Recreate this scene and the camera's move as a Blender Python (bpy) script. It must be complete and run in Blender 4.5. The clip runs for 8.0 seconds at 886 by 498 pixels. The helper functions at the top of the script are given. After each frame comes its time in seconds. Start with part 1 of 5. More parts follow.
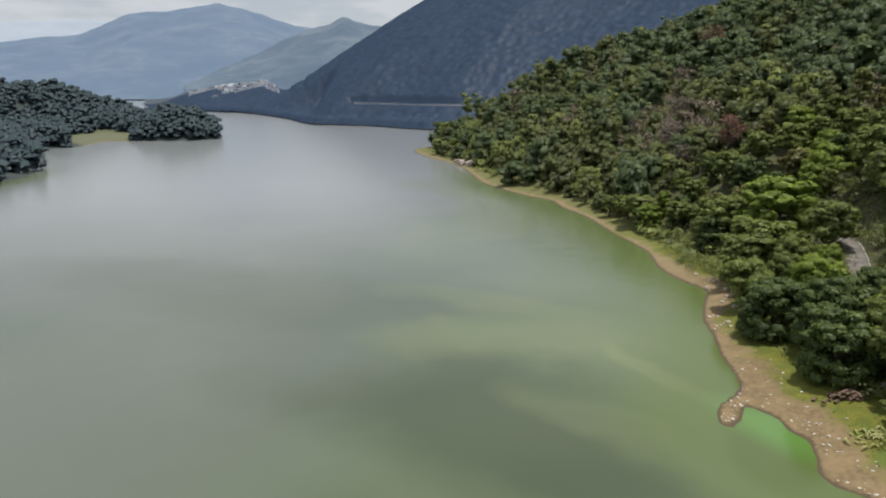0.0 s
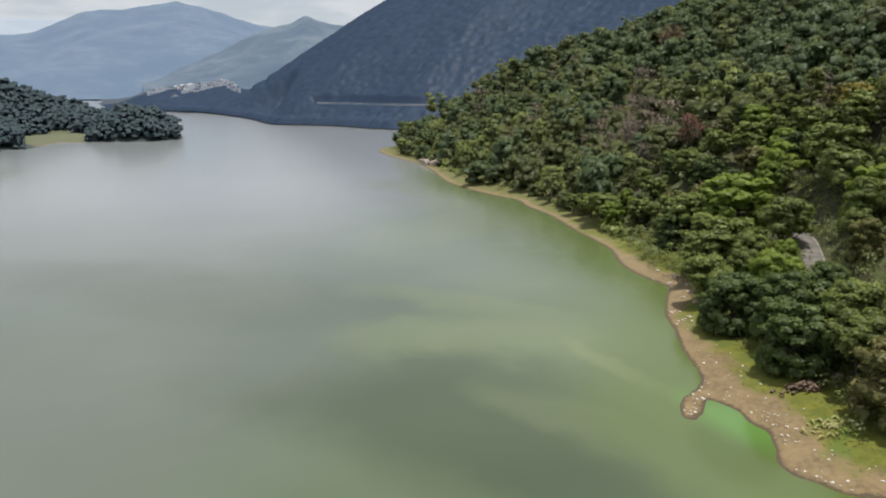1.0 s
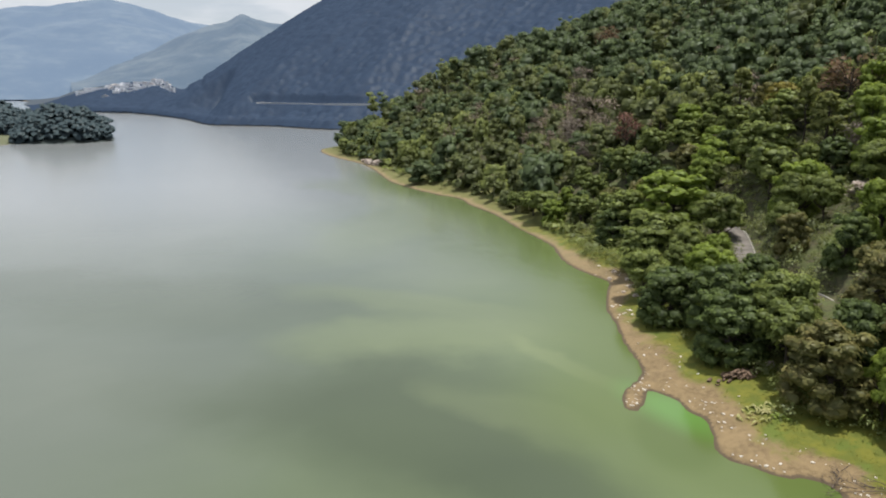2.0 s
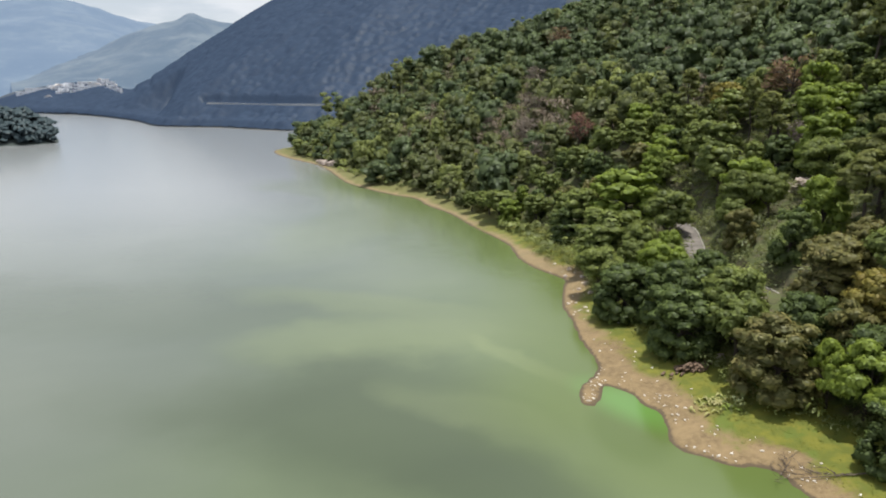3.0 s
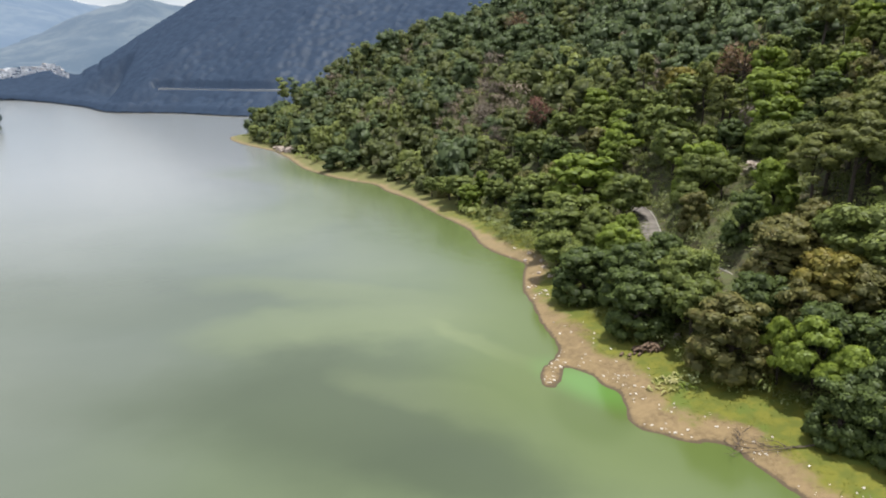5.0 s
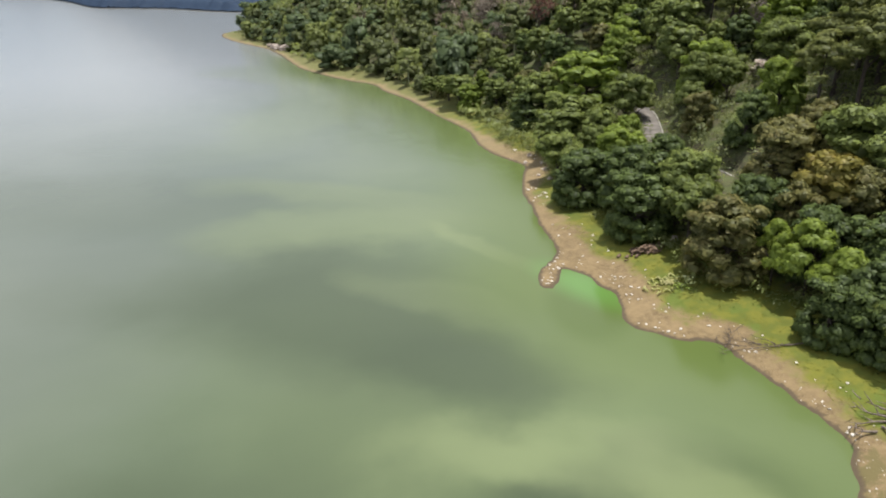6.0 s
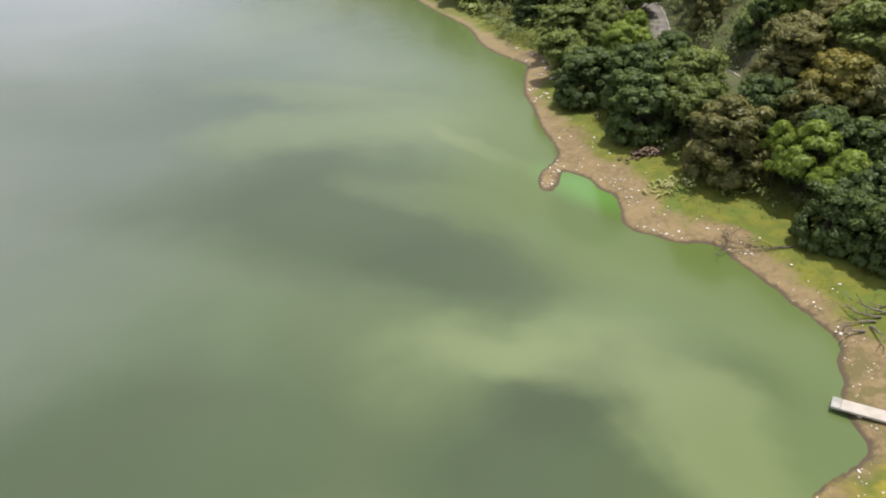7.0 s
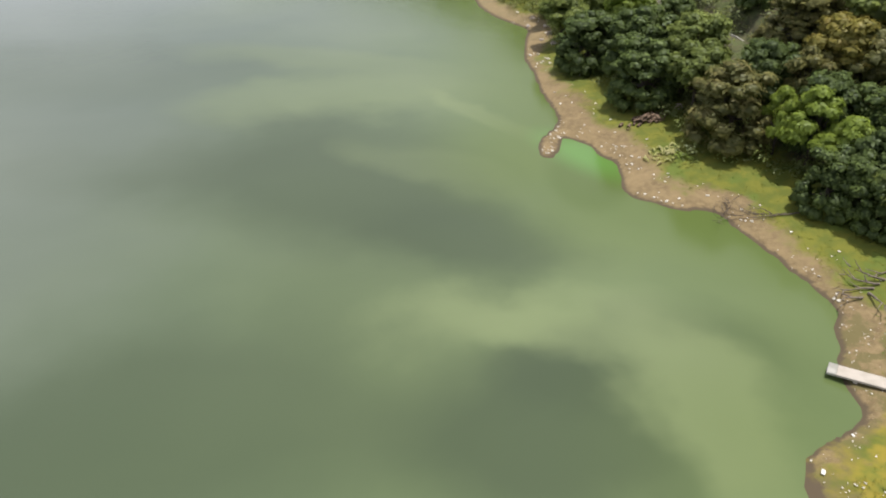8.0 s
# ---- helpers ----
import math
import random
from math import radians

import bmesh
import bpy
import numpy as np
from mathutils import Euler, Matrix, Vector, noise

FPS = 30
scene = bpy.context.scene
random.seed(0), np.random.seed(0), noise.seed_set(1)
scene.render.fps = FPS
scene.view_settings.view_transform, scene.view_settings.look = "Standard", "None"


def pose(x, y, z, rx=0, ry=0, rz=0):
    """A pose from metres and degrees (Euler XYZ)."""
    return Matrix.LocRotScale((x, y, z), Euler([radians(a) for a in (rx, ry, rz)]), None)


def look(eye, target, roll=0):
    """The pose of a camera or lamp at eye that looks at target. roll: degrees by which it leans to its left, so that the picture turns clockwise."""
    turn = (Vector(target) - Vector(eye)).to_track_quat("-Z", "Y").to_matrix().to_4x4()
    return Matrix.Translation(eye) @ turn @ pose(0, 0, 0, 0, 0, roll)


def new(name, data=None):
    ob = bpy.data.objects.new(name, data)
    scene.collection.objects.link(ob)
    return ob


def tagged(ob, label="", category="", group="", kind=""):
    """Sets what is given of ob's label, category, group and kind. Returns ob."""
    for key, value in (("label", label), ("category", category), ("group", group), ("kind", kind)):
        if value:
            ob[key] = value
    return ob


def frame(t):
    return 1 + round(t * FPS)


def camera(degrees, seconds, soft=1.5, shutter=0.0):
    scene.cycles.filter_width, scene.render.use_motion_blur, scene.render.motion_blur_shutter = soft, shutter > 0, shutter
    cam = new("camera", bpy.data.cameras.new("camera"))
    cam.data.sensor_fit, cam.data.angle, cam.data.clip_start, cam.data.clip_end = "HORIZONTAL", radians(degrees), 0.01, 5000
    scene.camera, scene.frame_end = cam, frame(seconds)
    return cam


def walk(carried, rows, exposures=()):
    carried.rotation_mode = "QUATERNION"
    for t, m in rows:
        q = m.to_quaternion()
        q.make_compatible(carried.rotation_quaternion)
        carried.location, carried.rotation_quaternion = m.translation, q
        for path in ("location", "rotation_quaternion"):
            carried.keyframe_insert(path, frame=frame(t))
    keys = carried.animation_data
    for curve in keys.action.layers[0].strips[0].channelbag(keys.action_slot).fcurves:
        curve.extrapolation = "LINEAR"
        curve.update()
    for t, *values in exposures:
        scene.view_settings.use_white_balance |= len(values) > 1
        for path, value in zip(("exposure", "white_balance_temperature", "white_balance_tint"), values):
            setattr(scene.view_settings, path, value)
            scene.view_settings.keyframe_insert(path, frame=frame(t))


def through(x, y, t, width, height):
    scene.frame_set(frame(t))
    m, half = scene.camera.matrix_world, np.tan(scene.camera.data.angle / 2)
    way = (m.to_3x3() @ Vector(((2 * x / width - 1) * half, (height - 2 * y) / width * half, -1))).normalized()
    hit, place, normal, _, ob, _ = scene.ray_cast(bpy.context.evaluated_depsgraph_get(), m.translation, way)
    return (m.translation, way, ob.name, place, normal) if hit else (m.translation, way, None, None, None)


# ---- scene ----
cam = camera(65.4, 8.0, soft=2.0)

# seconds, turn to the left, tilt: the aircraft hovers in one place, pans and then tips its camera down
HOVER = (0.0, 0.0, 45.0)
TURNS = [(0.0, 0.0, -13.48), (0.5, -0.84, -13.50), (1.0, -2.93, -13.51), (1.5, -5.35, -13.53), (1.7, -6.37, -13.54), (2.8, -10.55, -13.54),
         (3.0, -11.34, -13.54), (3.5, -13.06, -13.54), (4.0, -14.59, -13.54), (4.2, -14.64, -13.55), (4.7, -14.70, -13.76), (5.0, -14.71, -14.72),
         (5.3, -14.72, -16.32), (5.5, -14.73, -17.91), (6.0, -14.76, -22.81), (6.5, -14.79, -27.18), (7.0, -14.80, -30.86),
         (7.5, -14.80, -33.00), (8.0, -14.82, -33.58)]
walk(cam, [(t, pose(*HOVER, 90 + tilt, 0, yaw)) for t, yaw, tilt in TURNS],
     exposures=[(0.0, -0.34), (1.0, -0.22), (3.0, 0.07), (4.2, 0.17), (6.5, 0.08), (8.0, -0.02)])

# ---------------------------------------------------------------- sky and sun
SUN_AZIMUTH, SUN_HEIGHT = 62.0, 79.0      # degrees clockwise from +y, degrees above the horizon
world = bpy.data.worlds.new("sky")
scene.world = world
world.use_nodes = True


def sky():
    nt = world.node_tree
    nt.nodes.clear()
    n, l = nt.nodes.new, nt.links.new
    air = n("ShaderNodeTexSky")
    air.sky_type, air.sun_disc = "NISHITA", False
    air.sun_elevation, air.sun_rotation = radians(SUN_HEIGHT), radians(SUN_AZIMUTH)
    air.altitude, air.dust_density = 1500, 2.0
    co = n("ShaderNodeTexCoord")
    split = n("ShaderNodeSeparateXYZ")
    l(co.outputs["Generated"], split.inputs[0])
    lift = n("ShaderNodeMath")
    lift.operation, lift.inputs[1].default_value = "ADD", 0.12
    high = n("ShaderNodeMath")
    high.operation, high.inputs[1].default_value = "MAXIMUM", 0.0
    l(split.outputs["Z"], high.inputs[0])
    l(high.outputs[0], lift.inputs[0])
    flat = n("ShaderNodeVectorMath")
    flat.operation = "DIVIDE"
    l(co.outputs["Generated"], flat.inputs[0])
    l(lift.outputs[0], flat.inputs[1])
    cloud = n("ShaderNodeTexNoise")
    cloud.inputs["Scale"].default_value, cloud.inputs["Detail"].default_value, cloud.inputs["Roughness"].default_value = 1.1, 7, 0.55
    l(flat.outputs[0], cloud.inputs["Vector"])
    cover = n("ShaderNodeMapRange")
    cover.interpolation_type = "SMOOTHSTEP"
    cover.inputs["From Min"].default_value, cover.inputs["From Max"].default_value = 0.36, 0.60
    cover.inputs["To Min"].default_value, cover.inputs["To Max"].default_value = 0.55, 0.97
    l(cloud.outputs["Fac"], cover.inputs["Value"])
    body = n("ShaderNodeValToRGB")
    body.color_ramp.elements[0].position, body.color_ramp.elements[0].color = 0.42, (8.7, 9.0, 9.5, 1)
    body.color_ramp.elements[1].position, body.color_ramp.elements[1].color = 0.72, (7.7, 8.1, 8.6, 1)
    l(cloud.outputs["Fac"], body.inputs["Fac"])
    # an overcast sky grows brighter towards the zenith
    gain = n("ShaderNodeMath")
    gain.operation, gain.inputs[1].default_value, gain.inputs[2].default_value = "MULTIPLY_ADD", 0.25, 1.14
    l(high.outputs[0], gain.inputs[0])
    bright = n("ShaderNodeVectorMath")
    bright.operation = "SCALE"
    l(body.outputs["Color"], bright.inputs[0])
    l(gain.outputs[0], bright.inputs["Scale"])
    mix = n("ShaderNodeMix")
    mix.data_type = "RGBA"
    l(cover.outputs[0], mix.inputs["Factor"])
    l(air.outputs[0], mix.inputs["A"])
    l(bright.outputs[0], mix.inputs["B"])
    bg = n("ShaderNodeBackground")
    bg.inputs["Strength"].default_value = 0.083
    l(mix.outputs["Result"], bg.inputs["Color"])
    l(bg.outputs[0], n("ShaderNodeOutputWorld").inputs["Surface"])


sky()
lamp = bpy.data.lights.new("sun", "SUN")
lamp.energy, lamp.angle, lamp.color = 5.0, radians(0.6), (1.0, 0.95, 0.86)
sun = new("sun", lamp)
a, e = radians(SUN_AZIMUTH), radians(SUN_HEIGHT)
sun.matrix_world = look((2000 * math.sin(a) * math.cos(e), 2000 * math.cos(a) * math.cos(e), 2000 * math.sin(e)), (0, 0, 0))

# ---------------------------------------------------------------- materials
class Nodes:
    """Short writing for node materials."""

    def __init__(self, name):
        self.mat = bpy.data.materials.new(name)
        self.mat.use_nodes = True
        self.tree = self.mat.node_tree
        self.tree.nodes.clear()
        self.out = self.tree.nodes.new("ShaderNodeOutputMaterial")

    def node(self, kind, **values):
        made = self.tree.nodes.new("ShaderNode" + kind)
        for key, value in values.items():
            self.set(made.inputs[key.replace("_", " ")], value)
        return made

    def set(self, socket, value):
        if isinstance(value, bpy.types.NodeSocket):
            self.tree.links.new(value, socket)
        elif socket.type == "RGBA" and len(value) == 3:
            socket.default_value = (*value, 1)
        else:
            socket.default_value = value

    def place(self):
        return self.node("NewGeometry").outputs["Position"]

    def island(self):
        return self.node("NewGeometry").outputs["Random Per Island"]

    def any_one(self):
        return self.node("ObjectInfo").outputs["Random"]

    def value(self, name):
        made = self.node("Attribute")
        made.attribute_name = name
        return made.outputs["Fac"]

    def noise(self, scale, detail=4.0, rough_=0.55, where=None, warp=0.0):
        made = self.node("TexNoise", Scale=scale, Detail=detail, Roughness=rough_, Distortion=warp)
        self.set(made.inputs["Vector"], where if where else self.place())
        return made.outputs["Fac"]

    def math(self, op, a, b=0.0, clamp=False):
        made = self.tree.nodes.new("ShaderNodeMath")
        made.operation, made.use_clamp = op, clamp
        self.set(made.inputs[0], a)
        self.set(made.inputs[1], b)
        return made.outputs[0]

    def span(self, v, lo, hi, to_lo=0.0, to_hi=1.0):
        made = self.tree.nodes.new("ShaderNodeMapRange")
        made.interpolation_type = "SMOOTHSTEP"
        for key, x in (("Value", v), ("From Min", lo), ("From Max", hi), ("To Min", to_lo), ("To Max", to_hi)):
            self.set(made.inputs[key], x)
        return made.outputs[0]

    def mix(self, f, a, b, kind="MIX"):
        made = self.tree.nodes.new("ShaderNodeMix")
        made.data_type, made.blend_type = "RGBA", kind
        self.set(made.inputs["Factor"], f)
        self.set(made.inputs["A"], a)
        self.set(made.inputs["B"], b)
        return made.outputs["Result"]

    def bump(self, height, strength=0.5, distance=0.05):
        return self.node("Bump", Height=height, Strength=strength, Distance=distance).outputs["Normal"]

    def surface(self, color, roughness=0.8, normal=None, **more):
        made = self.node("BsdfPrincipled", Base_Color=color, Roughness=roughness, **more)
        if normal:
            self.set(made.inputs["Normal"], normal)
        self.tree.links.new(made.outputs[0], self.out.inputs["Surface"])
        return self.mat


def plain(name, color, dark, scale=3.0, roughness=0.8, bump=0.3, distance=0.03):
    """A worn surface of two tones with grain."""
    m = Nodes(name)
    big, fine = m.noise(scale, 5), m.noise(scale * 9, 3)
    c = m.mix(m.span(big, 0.35, 0.65), dark, color)
    c = m.mix(m.math("MULTIPLY", fine, 0.35), c, tuple(v * 0.6 for v in color))
    return m.surface(c, roughness, m.bump(fine, bump, distance))


def foliage(name, light, dark, dry=None, through=0.35, tree_tone=True, twigs=0.55):
    """Leaves: each leaf spray and each tree has a tone of its own; some light comes through; twigs: how far the clumps'
    insides are darkened, shade painted into their colour.
    """
    m = Nodes(name)
    c = m.mix(m.span(m.island(), 0.0, 1.0, *((0.12, 0.95) if tree_tone else (0.35, 0.9))), dark, light)
    tone = m.any_one() if tree_tone else m.value("tone")
    c = m.mix(m.math("MULTIPLY", tone, 0.5 if tree_tone else 0.62), c, dark)
    patch = m.noise(0.45, 2)
    c = m.mix(m.span(patch, 0.5, 0.75, 0.0, 0.5), c, dry if dry else light)
    # clump insides painted darker, as shade within the crown
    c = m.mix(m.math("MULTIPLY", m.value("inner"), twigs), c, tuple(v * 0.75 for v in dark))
    d = m.node("BsdfDiffuse", Color=c)
    t = m.node("BsdfTranslucent", Color=m.mix(0.5, c, tuple(min(1, v * 1.5) for v in light)))
    g = m.node("BsdfGlossy", Color=(0.9, 0.95, 1.0), Roughness=0.5)
    s = m.node("MixShader", Fac=through)
    m.tree.links.new(d.outputs[0], s.inputs[1])
    m.tree.links.new(t.outputs[0], s.inputs[2])
    k = m.node("MixShader", Fac=0.015)
    m.tree.links.new(s.outputs[0], k.inputs[1])
    m.tree.links.new(g.outputs[0], k.inputs[2])
    m.tree.links.new(k.outputs[0], m.out.inputs["Surface"])
    return m.mat


LEAF = {
    "deep": foliage("deep_green_leaves", (0.140, 0.186, 0.049), (0.046, 0.066, 0.023), through=0.2),
    "mid": foliage("green_leaves", (0.233, 0.276, 0.068), (0.086, 0.112, 0.032), through=0.24),
    "bright": foliage("bright_yellow_green_leaves", (0.264, 0.336, 0.054), (0.132, 0.180, 0.031), through=0.35),
    "olive": foliage("olive_leaves", (0.216, 0.199, 0.065), (0.093, 0.097, 0.033), (0.244, 0.187, 0.075), 0.22),
    "brown": foliage("half_dead_brown_leaves", (0.231, 0.147, 0.084), (0.133, 0.090, 0.053), (0.182, 0.154, 0.070), through=0.2, twigs=0.3),
    "gold": foliage("yellowing_leaves", (0.328, 0.269, 0.060), (0.172, 0.165, 0.040), (0.310, 0.211, 0.054)),
    "pine": foliage("pine_needles", (0.255, 0.269, 0.077), (0.096, 0.114, 0.038)),
    "rust": foliage("rust_brown_leaves", (0.260, 0.124, 0.091), (0.143, 0.075, 0.058), through=0.2, twigs=0.3),
    "grey": foliage("dry_grey_brown_twigs", (0.198, 0.168, 0.137), (0.132, 0.112, 0.088), (0.206, 0.163, 0.123), through=0.1),
}
WOODS = {
    "near": foliage("hillside_leaves", (0.210, 0.236, 0.080), (0.076, 0.094, 0.036), tree_tone=False, twigs=0.65),
    "light": foliage("light_hillside_leaves", (0.295, 0.334, 0.095), (0.114, 0.141, 0.047), tree_tone=False),
    # cool tone painted in for haze and shade farther up the slope
    "cool": foliage("haze_tinted_hillside_leaves", (0.172, 0.224, 0.093), (0.072, 0.101, 0.047), tree_tone=False, twigs=0.7),
    # haze and cloud shade on the far hill put into its leaf colour
    "far": foliage("far_wood_haze_and_shade", (0.042, 0.066, 0.112), (0.020, 0.034, 0.064), (0.042, 0.065, 0.106), 0.1, False, 0.1),
    # peninsula leaves tinted blue, distance haze painted into the colour
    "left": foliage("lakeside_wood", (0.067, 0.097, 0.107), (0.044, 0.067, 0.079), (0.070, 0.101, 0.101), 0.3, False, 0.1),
    "dry": foliage("dry_hillside_twigs", (0.215, 0.175, 0.130), (0.130, 0.104, 0.080), (0.205, 0.155, 0.112), 0.1, False, 0.25),
}
BARK = plain("bark", (0.075, 0.058, 0.045), (0.034, 0.027, 0.022), 2.5, 0.9, 0.6, 0.05)
DEADWOOD = plain("weathered_dead_wood", (0.22, 0.18, 0.15), (0.09, 0.07, 0.06), 2.5, 0.9, 0.6, 0.04)
STONE = plain("pale_stone", (0.64, 0.60, 0.54), (0.42, 0.38, 0.32), 4.0, 0.85)
ROCK = plain("pale_pinkish_rock", (0.46, 0.39, 0.34), (0.26, 0.21, 0.18), 0.6, 0.9, 0.6, 0.2)
CONCRETE = plain("bleached_concrete", (0.46, 0.41, 0.37), (0.38, 0.34, 0.30), 0.9, 0.85)
ROAD_TOP = plain("worn_grey_roadway", (0.20, 0.18, 0.165), (0.12, 0.11, 0.10), 0.5, 0.9)
KERB = plain("pale_kerb", (0.40, 0.385, 0.36), (0.28, 0.27, 0.25), 1.0, 0.9)
HOUSE_WALL = plain("white_house_wall", (0.82, 0.84, 0.88), (0.70, 0.71, 0.74), 0.2, 0.9)
HOUSE_ROOF = plain("house_roof_sheeting", (0.62, 0.58, 0.56), (0.46, 0.40, 0.38), 0.2, 0.8)
HOUSE_GLASS = plain("dark_window", (0.06, 0.07, 0.08), (0.03, 0.035, 0.04), 1.0, 0.3)


def ground_material():
    m = Nodes("lake_shore_ground")
    inland, height = m.value("inland"), m.node("SeparateXYZ", Vector=m.place()).outputs["Z"]
    plan = m.node("SeparateXYZ", Vector=m.place())
    swell, grain, fleck = m.noise(0.16, 4), m.noise(1.4, 5), m.noise(7.0, 3)
    edge = m.math("ADD", inland, m.math("MULTIPLY", m.math("SUBTRACT", swell, 0.5), 9.0))
    edge = m.math("ADD", edge, m.math("MULTIPLY", m.math("SUBTRACT", grain, 0.5), 3.5))
    soil = m.mix(m.span(grain, 0.35, 0.68), (0.130, 0.090, 0.043), (0.196, 0.141, 0.070))
    soil = m.mix(m.span(fleck, 0.55, 0.7, 0.0, 0.45), soil, (0.37, 0.29, 0.19))
    soil = m.mix(m.span(m.noise(2.1, 6, 0.7), 0.44, 0.30, 0.0, 0.45), soil, (0.085, 0.058, 0.035))
    soil = m.mix(m.span(m.node("SeparateXYZ", Vector=m.place()).outputs["Y"], 95.0, 220.0, 0.0, 0.75), soil, (0.205, 0.168, 0.088))
    wet = m.span(m.math("ADD", height, m.math("MULTIPLY", m.math("SUBTRACT", swell, 0.5), 0.35)), 0.0, 0.3)
    soil = m.mix(m.span(m.noise(0.30, 5, 0.6), 0.40, 0.62, 0.0, 0.6), soil, (0.234, 0.168, 0.086))
    soil = m.mix(m.math("MULTIPLY", m.span(plan.outputs["Y"], 50.0, 40.0), m.span(m.noise(0.42, 5, 0.65), 0.42, 0.56)), soil, (0.120, 0.098, 0.038))
    wet = m.math("MULTIPLY", wet, m.span(m.math("ADD", inland, m.math("MULTIPLY", m.math("SUBTRACT", grain, 0.5), 1.6)), 0.0, 0.5))
    soil = m.mix(wet, (0.078, 0.056, 0.033), soil)
    grass = m.mix(m.span(m.noise(0.5, 4), 0.38, 0.62), (0.092, 0.108, 0.010), (0.140, 0.140, 0.013))
    grass = m.mix(m.span(m.noise(0.22, 3, where=None), 0.52, 0.66), grass, (0.090, 0.122, 0.013))
    grass = m.mix(m.span(fleck, 0.4, 0.7, 0.0, 0.3), grass, (0.085, 0.105, 0.025))
    grass = m.mix(m.span(plan.outputs["Y"], 160.0, 260.0, 0.0, 0.7), grass, (0.130, 0.125, 0.050))
    grass = m.mix(m.math("MULTIPLY", m.span(plan.outputs["Y"], 34.0, 30.0), m.span(m.noise(0.3, 3), 0.35, 0.55)), grass, (0.215, 0.172, 0.018))
    floor = m.mix(m.span(grain, 0.35, 0.65), (0.042, 0.050, 0.020), (0.090, 0.072, 0.040))
    floor = m.mix(m.span(m.noise(0.35, 5, 0.65), 0.45, 0.62), floor, (0.075, 0.092, 0.028))
    north = m.math("ADD", plan.outputs["Y"], m.math("MULTIPLY", plan.outputs["X"], 0.9))
    edge = m.math("ADD", edge, m.span(plan.outputs["Y"], 34.0, 29.5, 0.0, 3.0))
    edge = m.math("ADD", edge, m.span(plan.outputs["Y"], 98.0, 130.0, 0.0, 2.6))
    edge = m.math("ADD", edge, m.math("MULTIPLY", m.span(plan.outputs["Y"], 38.0, 44.0, 0.0, 1.3), m.span(plan.outputs["Y"], 68.0, 60.0)))
    wide = m.math("MULTIPLY", m.span(plan.outputs["Y"], 66.0, 78.0), m.span(plan.outputs["Y"], 106.0, 94.0))
    edge = m.math("SUBTRACT", edge, m.math("MULTIPLY", wide, 1.4))
    bare = m.math("MULTIPLY", m.span(plan.outputs["Y"], 122.0, 138.0), m.span(plan.outputs["Y"], 185.0, 168.0))
    edge = m.math("SUBTRACT", edge, m.math("MULTIPLY", bare, 3.4))
    # far forest floor with haze painted in as a dark blue tint
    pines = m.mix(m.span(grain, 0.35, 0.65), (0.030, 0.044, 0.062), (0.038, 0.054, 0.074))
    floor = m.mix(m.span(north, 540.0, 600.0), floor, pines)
    c = m.mix(m.span(edge, 2.9, 6.0), soil, grass)
    c = m.mix(m.span(edge, 13.8, 18.0), c, floor)
    glade = m.node("Mapping", Location=(95, 114, 0), Rotation=(0, 0, radians(20)), Scale=(9, 6, 1e6))
    glade.vector_type = "TEXTURE"
    m.set(glade.inputs["Vector"], m.place())
    open_ = m.node("VectorMath", Vector=glade.outputs[0])
    open_.operation = "LENGTH"
    c = m.mix(m.span(m.math("ADD", open_.outputs["Value"], m.math("MULTIPLY", grain, 0.5)), 1.5, 0.9), c, m.mix(m.span(swell, 0.4, 0.6), (0.15, 0.19, 0.035), (0.12, 0.16, 0.030)))
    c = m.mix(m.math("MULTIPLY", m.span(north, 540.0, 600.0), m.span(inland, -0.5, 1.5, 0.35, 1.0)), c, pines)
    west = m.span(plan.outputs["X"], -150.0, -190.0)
    # ground beneath the western wood painted dark, shade put into its colour
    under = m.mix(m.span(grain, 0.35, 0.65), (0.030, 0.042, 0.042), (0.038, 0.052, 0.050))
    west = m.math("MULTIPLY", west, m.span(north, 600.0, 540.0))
    mead = m.node("Mapping", Location=(-285, 584, 0), Rotation=(0, 0, radians(26)), Scale=(31, 78, 1e6))
    mead.vector_type = "TEXTURE"
    m.set(mead.inputs["Vector"], m.place())
    apart = m.node("VectorMath", Vector=mead.outputs[0])
    apart.operation = "LENGTH"
    shaded = m.span(apart.outputs["Value"], 0.85, 1.1)
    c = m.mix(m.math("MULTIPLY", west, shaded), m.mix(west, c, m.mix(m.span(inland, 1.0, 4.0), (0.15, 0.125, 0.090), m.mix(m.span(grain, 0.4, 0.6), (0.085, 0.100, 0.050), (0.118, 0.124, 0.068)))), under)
    rise = m.math("ADD", m.math("MULTIPLY", grain, 0.6), m.math("MULTIPLY", fleck, 0.3))
    return m.surface(c, 0.92, m.bump(rise, 0.6, 0.12))


